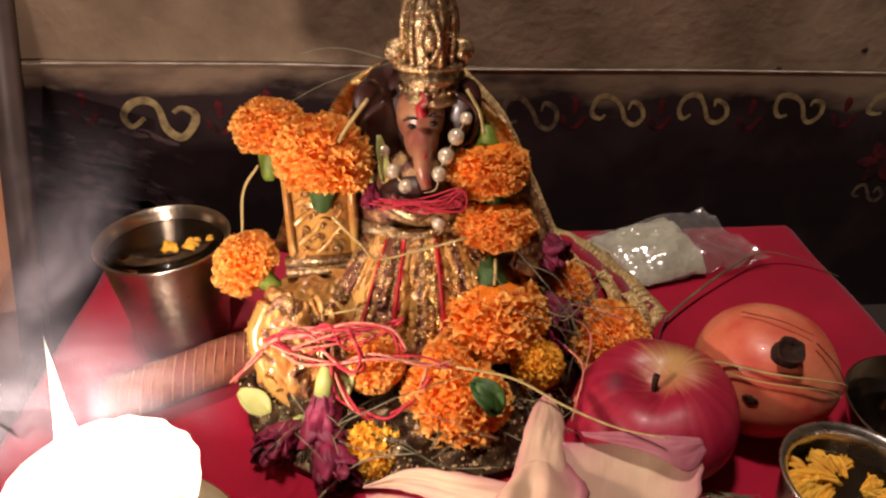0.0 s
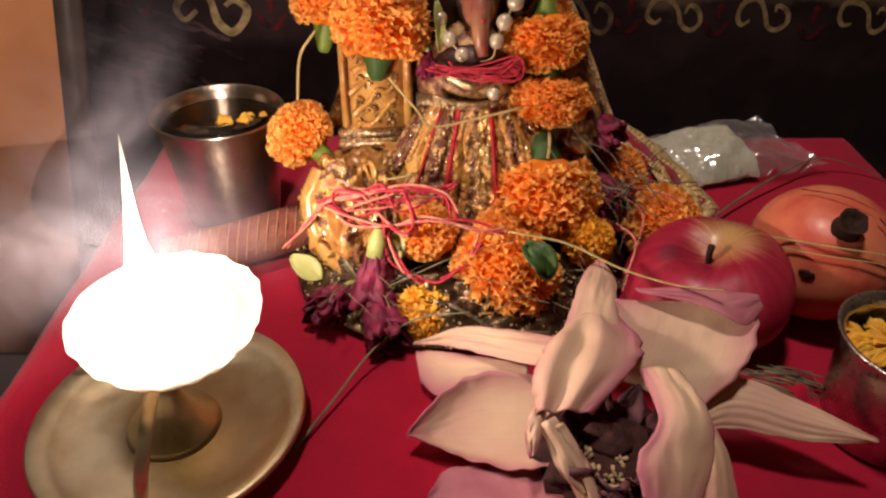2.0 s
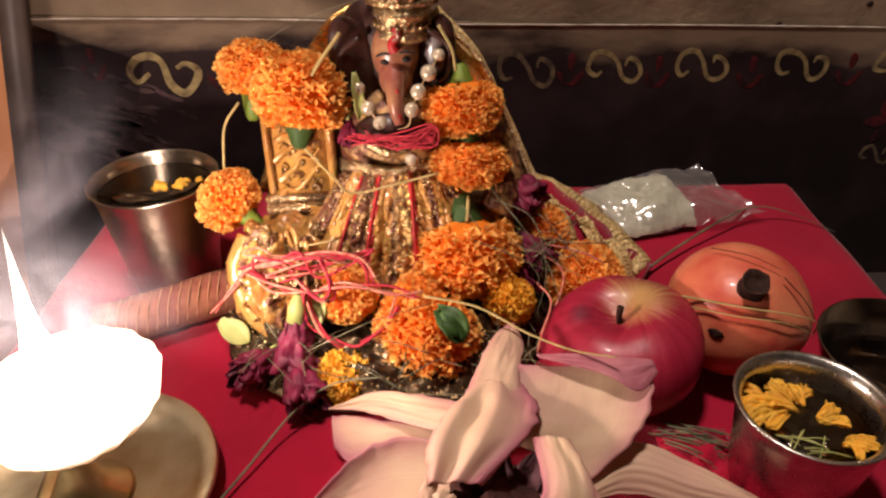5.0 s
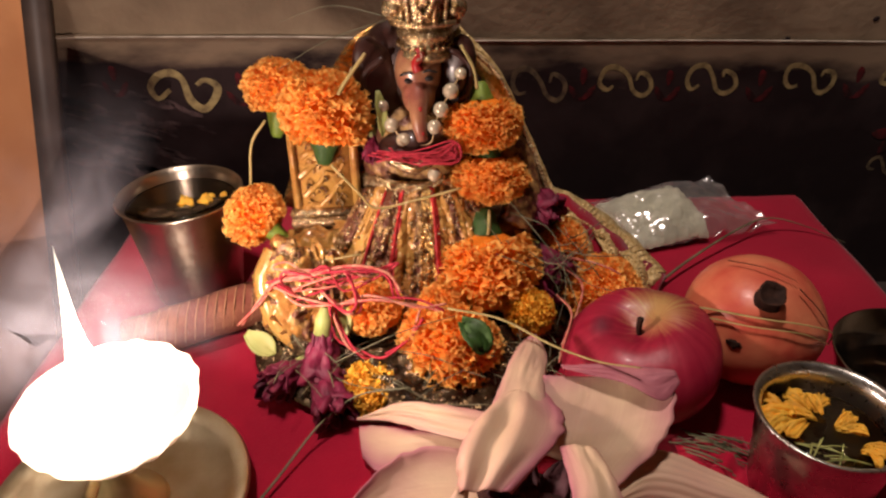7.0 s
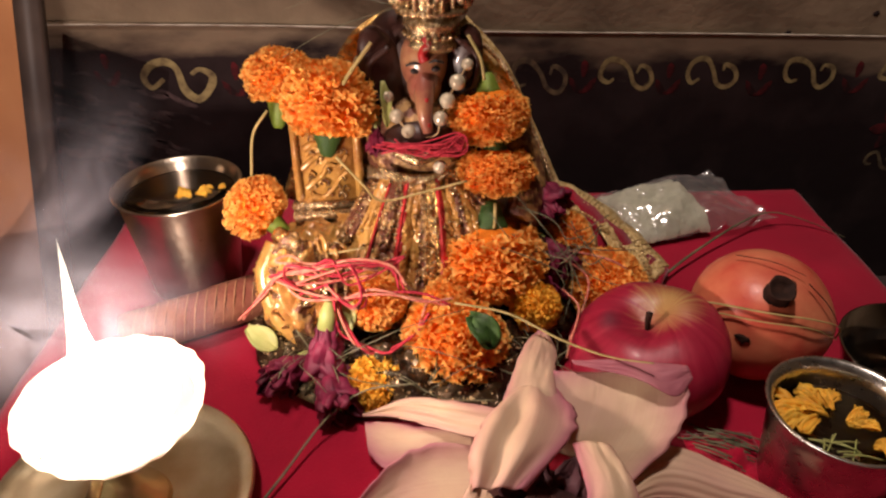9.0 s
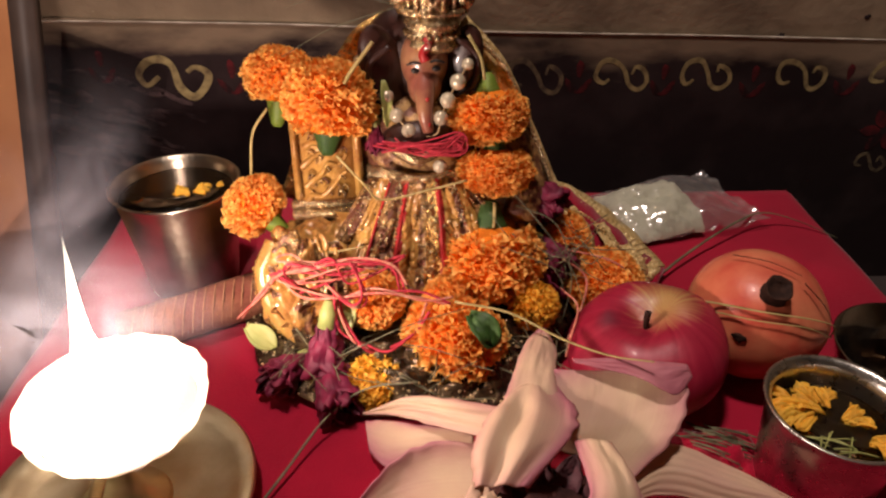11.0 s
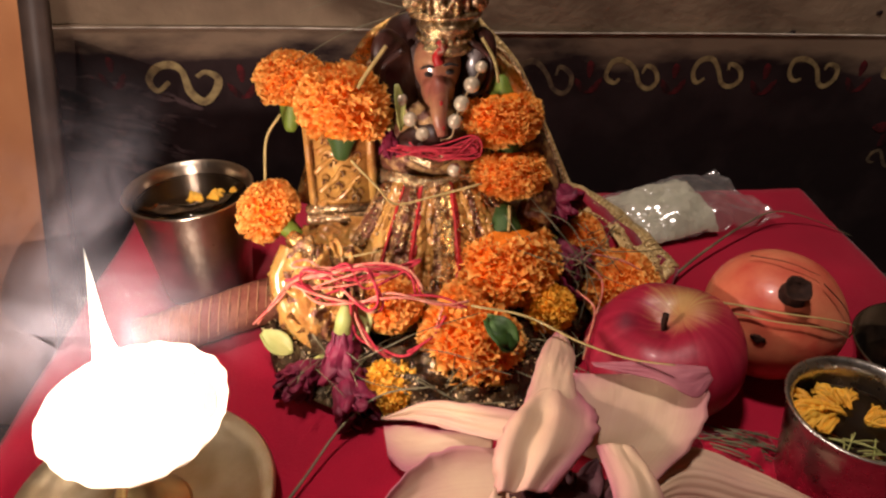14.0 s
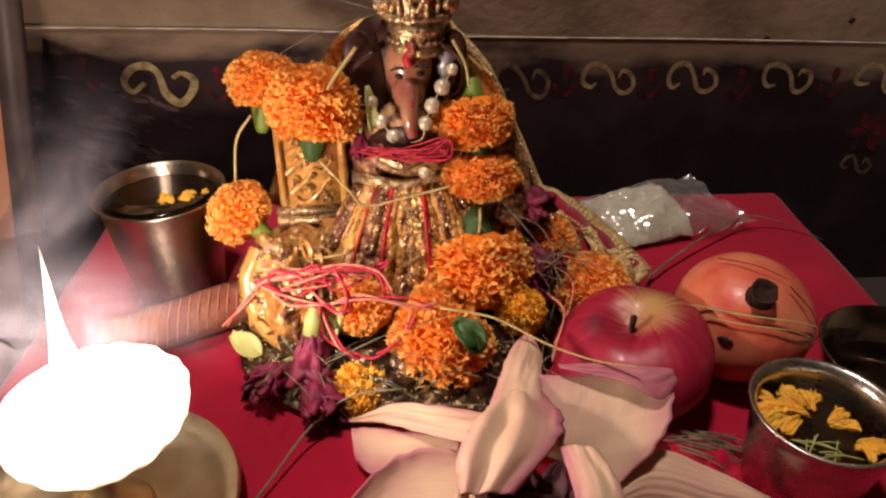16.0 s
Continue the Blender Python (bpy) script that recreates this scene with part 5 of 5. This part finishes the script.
def broad_petal(one, other, bulge=0.0, seed=0, pleat=0.0, folds=3.0, curl=0.0, blush=0.55, tip=1.0, side=0.0, label="", material=LOTUS):
    """A petal between two edges that run from its base to its tip: bulged, pleated along its length, its rims curled
    and blushed, one half tinted as shaded by side.
    """
    la, lb = smoothline(one, 10), smoothline(other, 10)

    def on(line, u):
        f = u * (len(line) - 1)
        i = min(int(f), len(line) - 2)
        return line[i].lerp(line[i + 1], f - i)

    def place(u, v):
        a, b = on(la, u), on(lb, u)
        d = (on(la, min(1, u + 0.05)) + on(lb, min(1, u + 0.05)) - on(la, max(0, u - 0.05)) - on(lb, max(0, u - 0.05))).normalized()
        n = d.cross(b - a)
        n = n.normalized() if n.length > 1e-9 else Vector((0, 0, 1))
        n = n if n.z > 0 else -n
        w = min(0.04, (b - a).length)
        ragged = 0.035 * noise.noise(Vector((u * 11, seed, round(v)))) * abs(2 * v - 1) ** 6
        p = a.lerp(b, v + ragged * (1 if v < 0.5 else -1))
        h = bulge * 4 * v * (1 - v) * min(1, w / 0.015)
        h += pleat * math.sin(6.283 * folds * (v + 0.10 * noise.noise(Vector((u * 2.5, v * 2, seed))))) * min(1, u * 4, w / 0.012)
        h += 0.0013 * noise.noise(Vector((u * 2.6, v * 2.6, seed * 3.1))) + 0.00022 * (1 - 2 * abs(noise.noise(Vector((u * 4, v * 8, seed * 1.7)))))
        h += curl * abs(2 * v - 1) ** 7
        return p + n * h - L0

    def tint(u, v):
        rim = blush * abs(2 * v - 1) ** 4 * (1 + 0.9 * noise.noise(Vector((u * 3, v * 2, seed))))
        # side: the shaded half of a petal, put into its tint as mauve
        rim += abs(side) * max(0.0, (2 * v - 1) * (1 if side > 0 else -1) + 0.25) ** 1.3
        cloud = 0.42 * max(0.0, noise.noise(Vector((u * 2.3, v * 2.3, seed + 5))))
        return max(0.0, min(1.0, tip * max(0, (u - 0.70) / 0.30) ** 1.6 * 0.9 + rim + cloud))

    bm = bmesh.new()
    sheet(bm, place, 44, 30, 0.0005, tint=tint)
    return part("petal", bm, material, lotus, label)


# big upright petal towards the apple, its rim folded over
broad_petal([(0.0322, -0.1470, 0.0300), (0.0265, -0.1441, 0.0360), (0.0308, -0.1319, 0.0420), (0.0350, -0.1198, 0.0470)], [(0.0589, -0.1607, 0.0260), (0.0775, -0.1507, 0.0400), (0.0843, -0.1390, 0.0500), (0.0847, -0.1299, 0.0560)], -0.0035, 1, tip=0.3, blush=0.7)
broad_petal([(0.0420, -0.1195, 0.0520), (0.0620, -0.1250, 0.0565), (0.0850, -0.1303, 0.0575)], [(0.0430, -0.1215, 0.0515), (0.0640, -0.1335, 0.0545), (0.0780, -0.1410, 0.0520), (0.0866, -0.1345, 0.0550)], 0.0012, 2, blush=0.3, label="folded pink petal rim, darkened to stand for shade", material=LOTUSP)
# upright petal behind the curling one
broad_petal([(0.0105, -0.1400, 0.0440), (0.0172, -0.1217, 0.0450), (0.0262, -0.1002, 0.0440), (0.0338, -0.0889, 0.0430)], [(0.0345, -0.1400, 0.0430), (0.0350, -0.1230, 0.0450), (0.0388, -0.1044, 0.0440), (0.0362, -0.0900, 0.0430)], 0.0022, 3, 0.0001, 2.5, tip=1.3)
# petal curling over the heart
broad_petal([(0.0150, -0.1290, 0.0440), (0.0035, -0.1450, 0.0465), (-0.0022, -0.1589, 0.0450), (-0.0030, -0.1703, 0.0380)], [(0.0365, -0.1255, 0.0450), (0.0405, -0.1420, 0.0455), (0.0345, -0.1555, 0.0465), (0.0165, -0.1730, 0.0410)], 0.0018, 5, 0.0015, 2.2, curl=-0.0030, tip=0.2, blush=0.45, side=0.6)
# petal lying open on the cloth
broad_petal([(0.0100, -0.1330, 0.0150), (-0.0160, -0.1316, 0.0165), (-0.0334, -0.1408, 0.0145), (-0.0481, -0.1570, 0.0105)], [(0.0120, -0.1700, 0.0100), (-0.0059, -0.1735, 0.0085), (-0.0291, -0.1663, 0.0085), (-0.0483, -0.1572, 0.0100)], -0.0048, 7, curl=0.0022, blush=0.9)
# pale petals behind it
broad_petal([(0.0140, -0.1260, 0.0310), (-0.0069, -0.1156, 0.0265), (-0.0268, -0.1077, 0.0200), (-0.0464, -0.1111, 0.0145)], [(0.0050, -0.1380, 0.0270), (-0.0138, -0.1260, 0.0205), (-0.0312, -0.1153, 0.0165), (-0.0464, -0.1113, 0.0140)], 0.0012, 8, 0.0004, 3, tip=0.2)
broad_petal([(0.0020, -0.1270, 0.0180), (-0.0138, -0.1220, 0.0160), (-0.0312, -0.1150, 0.0125), (-0.0455, -0.1115, 0.0100)], [(0.0010, -0.1340, 0.0100), (-0.0205, -0.1310, 0.0090), (-0.0345, -0.1345, 0.0060), (-0.0430, -0.1265, 0.0055)], 0.0010, 9, tip=0.6, blush=0.8, side=0.5)
# long ribbed petal towards the tumbler
broad_petal([(0.0570, -0.1570, 0.0240), (0.0769, -0.1464, 0.0300), (0.0995, -0.1565, 0.0280), (0.1215, -0.1730, 0.0260)], [(0.0580, -0.1640, 0.0180), (0.0750, -0.1620, 0.0190), (0.0970, -0.1695, 0.0210), (0.1213, -0.1738, 0.0250)], 0.0016, 10, 0.0002, 6, tip=0.2, blush=0.1)
# drooping petals at the front
broad_petal([(0.0365, -0.1560, 0.0440), (0.0371, -0.1789, 0.0440), (0.0293, -0.1883, 0.0360), (0.0301, -0.1975, 0.0280)], [(0.0490, -0.1600, 0.0470), (0.0535, -0.1760, 0.0465), (0.0552, -0.1865, 0.0360), (0.0498, -0.1995, 0.0190)], 0.0028, 11, 0.00012, 4, tip=0.4, blush=0.5, side=-0.5)
broad_petal([(0.0480, -0.1660, 0.0435), (0.0510, -0.1800, 0.0370), (0.0500, -0.1930, 0.0200), (0.0480, -0.2040, 0.0040)], [(0.0530, -0.1740, 0.0455), (0.0611, -0.1850, 0.0340), (0.0659, -0.1931, 0.0180), (0.0690, -0.2010, 0.0040)], 0.0028, 12, 0.0002, 3, tip=0.3, blush=0.6, side=-0.5)
# the flower's shadow on this petal is painted by the darker pink
broad_petal([(0.0120, -0.1700, 0.0060), (-0.0100, -0.1695, 0.0055), (-0.0312, -0.1686, 0.0050), (-0.0400, -0.1800, 0.0040)], [(0.0120, -0.2000, 0.0040), (-0.0060, -0.2040, 0.0035), (-0.0280, -0.2000, 0.0035), (-0.0400, -0.1820, 0.0038)], -0.0006, 13, tip=0.5, label="pink petal lying under the flower, darkened to stand for shade", material=LOTUSP)
# torn dry strips hanging from the curl
lotus_petal([(-0.0005, -0.1690, 0.0385), (-0.0036, -0.1755, 0.0345), (-0.0045, -0.1818, 0.0280)], 0.0055, (-0.3, -0.8, 0.5), "torn petal tip", cup=-0.5, wave=0.002, seed=15, base=0.8)
lotus_petal([(0.0005, -0.1730, 0.0365), (0.0070, -0.1830, 0.0280), (0.0149, -0.1909, 0.0170), (0.0205, -0.1975, 0.0080)], 0.0085, (-0.5, -0.6, 0.5), "dry brown-edged petal", cup=-0.5, wave=0.003, seed=13, base=0.8)
lotus_petal([(0.0045, -0.1745, 0.0360), (0.0110, -0.1820, 0.0270), (0.0180, -0.1890, 0.0170)], 0.0060, (-0.3, -0.7, 0.5), "dry brown-edged petal", cup=-0.6, wave=0.003, seed=14, base=0.7)
bm = bmesh.new()
ball(bm, (0.006, 0.004, 0.010), (0.026, 0.025, 0.012), n=40, rough=0.35, freq=90)
lathe(bm, [(0, 0.012), (0.006, 0.013), (0.009, 0.022), (0.0085, 0.024), (0, 0.023)], 20, pose(0.004, 0.004, 0.0), wob=0.05, lobes=7)
heart = part("heart", bm, LOTUSD, lotus, "dark heart")
rng = random.Random(18)
for k in range(9):
    a = 2 * math.pi * k / 9 + 0.3
    d = Vector((math.cos(a), math.sin(a), 0))
    bm = bmesh.new()
    petal(bm, [d * 0.009 + Vector((0.005, 0.001, 0.012)), d * 0.019 + Vector((0.005, 0.001, 0.022)), d * (0.021 + 0.004 * rng.random()) + Vector((0.005, 0.001, 0.030 + 0.008 * rng.random() * (1 if d.y > 0 else -1.2)))], 0.011, -d, 0.5, nu=8, nv=6, wave=0.004, seed=k)
    part("inner_petal", bm, LOTUSI, heart, "dark inner petal")
bm = bmesh.new()
rng = random.Random(8)
for k in range(70):
    a, s = rng.uniform(0, 6.28), rng.uniform(0.3, 1)
    o = Vector((0.014 * s * math.cos(a), 0.013 * s * math.sin(a) - 0.006, 0.021 - 0.006 * s))
    tube(bm, [o, o + Vector((rng.uniform(-1, 1), rng.uniform(-1.4, 0.6), 1.4)) * 0.003], (0.0004, 0.0008), 5, steps=2)
tagged(part("stamen_tuft", bm, STAMEN, heart, "pale tipped stamens"), kind="stuff")

# ---- threads, strings, blades ----
rng = random.Random(21)


def wander(c, spread, n):
    return [Vector(c) + Vector((rng.uniform(-1, 1) * spread[0], rng.uniform(-1, 1) * spread[1], rng.uniform(-1, 1) * spread[2])) for _ in range(n)]


skein = thing("thread_skein", "tangled red and cream cotton thread on the figure's lap", "thread", (0, 0, 0))
for k in range(4):
    bm = bmesh.new()
    tube(bm, wander((-0.060, -0.061, 0.056), (0.033, 0.004, 0.011), 5), 0.0006, 6, steps=8)
    part("strand", bm, YARNR if k % 3 else YARNW, skein)
for k, pts in enumerate(([(-0.090, -0.056, 0.052), (-0.070, -0.062, 0.062), (-0.052, -0.064, 0.066), (-0.034, -0.064, 0.060), (-0.028, -0.066, 0.050)],
                         [(-0.090, -0.057, 0.053), (-0.075, -0.064, 0.048), (-0.060, -0.068, 0.046), (-0.040, -0.072, 0.053), (-0.020, -0.072, 0.050), (-0.006, -0.072, 0.046)],
                         [(-0.060, -0.066, 0.050), (-0.057, -0.074, 0.036), (-0.048, -0.080, 0.027), (-0.036, -0.081, 0.025), (-0.024, -0.078, 0.032), (-0.015, -0.074, 0.044)],
                         [(-0.112, -0.052, 0.022), (-0.098, -0.056, 0.040), (-0.084, -0.060, 0.056), (-0.066, -0.062, 0.062)],
                         [(-0.050, -0.066, 0.064), (-0.046, -0.072, 0.052), (-0.052, -0.074, 0.046), (-0.062, -0.068, 0.052)])):
    for j in range(3):
        bm = bmesh.new()
        tube(bm, [Vector(p) + Vector((rng.uniform(-1, 1), rng.uniform(-1, 1), rng.uniform(-1, 1))) * 0.0022 for p in pts], 0.00065, 6, steps=8)
        part("strand", bm, (YARNR, YARNW)[(k + j) % 2], skein)
neck = thing("thread_skein", "knotted red cotton thread at the figure's chest", "thread", (0, 0, 0))
for k in range(12):
    bm = bmesh.new()
    y = -0.018 - 0.003 * rng.random()
    q = lambda s: s * rng.uniform(-1, 1)
    tube(bm, [(-0.036 + q(0.006), y, 0.1025 + q(0.005)), (-0.022, y - 0.001, 0.1010 + q(0.0025)), (-0.010 + q(0.002), y - 0.002, 0.1020 + q(0.004)), (0.000 + q(0.003), y, 0.1060 + q(0.004)), (0.001 + q(0.003), y - 0.001, 0.1000 + q(0.003)), (-0.014 + q(0.003), y - 0.001, 0.0985 + q(0.003))], 0.00045, 6)
    part("strand", bm, YARNR, neck)
side = thing("thread_skein", "red cotton thread looped beside the apple", "thread", (0, 0, 0))
for pts in ([(0.054, -0.034, 0.044), (0.066, -0.044, 0.038), (0.060, -0.062, 0.030), (0.050, -0.082, 0.030)], [(0.058, -0.030, 0.046), (0.078, -0.040, 0.046), (0.098, -0.036, 0.030)], [(0.052, -0.050, 0.036), (0.056, -0.070, 0.040), (0.050, -0.086, 0.034), (0.048, -0.090, 0.026)]):
    bm = bmesh.new()
    tube(bm, pts, 0.00055, 6)
    part("strand", bm, YARNW, side)

gar = thing("garland_string", "pale cotton string of the marigold garland", "string", (0, 0, 0))
for pts, r in (([(-0.0945, 0.000, 0.1135), (-0.1020, -0.006, 0.1030), (-0.1045, -0.012, 0.0830)], 0.0007),
               ([(-0.058, -0.034, 0.104), (-0.046, -0.036, 0.090), (-0.038, -0.034, 0.080), (-0.018, -0.032, 0.083), (0.004, -0.030, 0.088)], 0.0006),
               ([(0.0050, 0.000, 0.1500), (0.0110, -0.004, 0.1400), (0.0130, -0.006, 0.1300)], 0.0008),
               ([(0.0185, -0.028, 0.0740), (0.0180, -0.034, 0.0680), (0.0175, -0.036, 0.0640)], 0.0009),
               ([(-0.040, -0.010, 0.150), (-0.050, -0.014, 0.138), (-0.054, -0.016, 0.132)], 0.0010),
               ([(-0.094, -0.026, 0.056), (-0.070, -0.046, 0.058), (-0.046, -0.048, 0.062)], 0.0005)):
    bm = bmesh.new()
    tube(bm, pts, r, 6)
    part("string", bm, STALK, gar)


def blade(pts, r=0.0005, material=GRASS, label="long thin green grass blade"):
    bm = bmesh.new()
    tube(bm, pts, (r, r * 0.5), 5, flat=0.5)
    return tagged(part("grass_blade", bm, material), label, "grass blade", "grass blades")


blade([(-0.0040, -0.076, 0.049), (0.020, -0.086, 0.050), (0.040, -0.104, 0.050), (0.056, -0.122, 0.056), (0.070, -0.134, 0.0630)], 0.0009, STALK, "long pale grass stem across the apple")
for pts in ([(0.020, -0.050, 0.062), (0.034, -0.054, 0.058), (0.050, -0.055, 0.050), (0.062, -0.055, 0.046)],
            [(-0.062, -0.084, 0.022), (-0.044, -0.086, 0.034), (-0.026, -0.084, 0.042), (0.0, -0.080, 0.048)],
            [(0.030, -0.020, 0.074), (0.044, -0.036, 0.062), (0.056, -0.048, 0.048), (0.062, -0.060, 0.034)],
            [(0.030, -0.024, 0.070), (0.050, -0.034, 0.064), (0.056, -0.052, 0.044), (0.050, -0.068, 0.030)],
            [(-0.030, 0.002, 0.162), (-0.060, 0.004, 0.152), (-0.085, 0.006, 0.138)],
            [(-0.030, 0.000, 0.164), (-0.056, 0.006, 0.168), (-0.082, 0.010, 0.160)],
            [(-0.080, -0.070, 0.030), (-0.070, -0.078, 0.020), (-0.052, -0.092, 0.018), (-0.030, -0.100, 0.020)],
            [(-0.030, -0.100, 0.026), (-0.010, -0.104, 0.016), (0.014, -0.104, 0.014)],
            [(0.012, -0.080, 0.014), (0.026, -0.092, 0.016), (0.034, -0.102, 0.014)]):
    blade(pts)
blade([(-0.094, -0.160, 0.0015), (-0.080, -0.134, 0.003), (-0.064, -0.110, 0.010), (-0.046, -0.101, 0.019), (-0.022, -0.104, 0.026)], 0.0008, GRASS, "dry straw lying on the red cloth")
blade([(0.122, 0.000, 0.004), (0.150, 0.024, 0.006), (0.190, 0.052, 0.010), (0.215, 0.064, 0.010), (0.240, 0.062, 0.004), (0.262, 0.050, -0.002)], 0.0010, GRASS, "long grass stem lying past the sugar bag")
PC = Vector((0.1460, -0.0680, 0.0315))


def over_fruit(dirs, lift=0.0355):
    return [PC + Vector(d).normalized() * lift for d in dirs]


blade([(0.100, -0.078, 0.050), *over_fruit([(-0.85, -0.35, 0.50), (-0.35, -0.72, 0.62), (0.25, -0.80, 0.55), (0.75, -0.60, 0.25), (0.9, -0.42, -0.10)])], 0.0008, STALK, "dry stem round the pomegranate")
blade([(0.104, -0.080, 0.047), *over_fruit([(-0.85, -0.45, 0.42), (-0.40, -0.78, 0.52), (0.20, -0.86, 0.46), (0.72, -0.66, 0.10)])], 0.0006, STALK, "dry stem round the pomegranate")
blade(over_fruit([(-0.45, 0.2, 0.9), (-0.1, -0.15, 1.0), (0.25, -0.35, 0.9)]), 0.0004, CALYX, "dark hair-thin stem over the pomegranate")
blade(over_fruit([(0.25, -0.45, 0.85), (0.50, -0.60, 0.60), (0.75, -0.60, 0.25)]), 0.0005, CALYX, "dark hair-thin stem over the pomegranate")
fine = bmesh.new()
for k in range(34):
    o = Vector((rng.uniform(0.026, 0.070), rng.uniform(-0.052, -0.022), rng.uniform(0.030, 0.062)))
    d = Vector((rng.uniform(-0.6, 1), rng.uniform(-0.6, 0.2), rng.uniform(-1, 0.5))) * rng.uniform(0.008, 0.020)
    tube(fine, [o - d, o + Vector((rng.uniform(-1, 1), -1, rng.uniform(-1, 1))) * 0.004, o + d], 0.00028, 4, steps=4)
tagged(part("grass_strand", fine, GRASS), "fine dry grass strands caught between the flowers", "grass", kind="stuff")
tuft = bmesh.new()
for k in range(26):
    o = Vector((0.112 + rng.uniform(-0.010, 0.012), -0.128 + rng.uniform(-0.008, 0.008), 0.002 + rng.uniform(0, 0.007)))
    d = Vector((1, -0.45 + rng.uniform(-0.4, 0.4), rng.uniform(-0.1, 0.15))) * rng.uniform(0.006, 0.013)
    tube(tuft, [o - d, o + Vector((0, 0, 0.001)), o + d], 0.00034, 5, steps=3)
tagged(part("cut_grass", tuft, GRASS), "bunch of cut grass blades beside the apple", "grass", kind="stuff")
litter = bmesh.new()
for k in range(90):
    o = Vector((rng.uniform(-0.09, 0.05), rng.uniform(-0.10, -0.05), rng.uniform(0.008, 0.032)))
    d = Vector((rng.uniform(-1, 1), rng.uniform(-1, 1), rng.uniform(-0.5, 0.5))) * rng.uniform(0.005, 0.016)
    tube(litter, [o - d, o + Vector((0, 0, 0.002)), o + d], 0.00026, 4, steps=3)
tagged(part("grass_litter", litter, GRASS), "loose grass blades strewn among the flowers", "grass", kind="stuff")

# crumpled red cloth between apple and tumbler
bm = bmesh.new()
sheet(bm, lambda u, v: (0.098 + 0.032 * u, -0.150 + 0.034 * v, 0.0015 + 0.006 * math.sin(math.pi * u) * math.sin(math.pi * v) * (1 + 1.2 * noise.noise(Vector((u * 5, v * 5, 9))))), 20, 20, 0.0008)
tagged(part("red_rag", bm, CLOTH), "small crumpled red cloth beside the tumbler", "cloth")

# rolled patterned fabric by the tumbler
roll = thing("fabric_roll", "rolled brown-red patterned fabric beside the figure", "fabric", (-0.136, -0.042, 0.0))
roll.rotation_euler = (0, 0, radians(19))
bm = bmesh.new()
prof = [Vector((0.0125 * math.cos(a) * (1 - 0.02 * a), 0.0125 * math.sin(a) * (1 - 0.02 * a))) for a in [k * 0.35 for k in range(40)]]
sheet(bm, lambda u, v: (-0.038 + 0.076 * u, prof[int(v * 39)].x + 0.012 * u, 0.0135 + prof[int(v * 39)].y + 0.001 * noise.noise(Vector((u * 8, v * 9, 0)))), 16, 39, 0.0006)
part("roll", bm, ROLL, roll)
for k in range(14):
    bm = bmesh.new()
    x = -0.034 + 0.005 * k
    tube(bm, [(x, -0.0125 + 0.012 * (k / 14), 0.012), (x + 0.003, -0.008 + 0.012 * (k / 14), 0.0235), (x + 0.006, 0.004 + 0.012 * (k / 14), 0.0265)], 0.00035, 5)
    part("stripe", bm, ROLLS, roll, "thin ochre stripe")
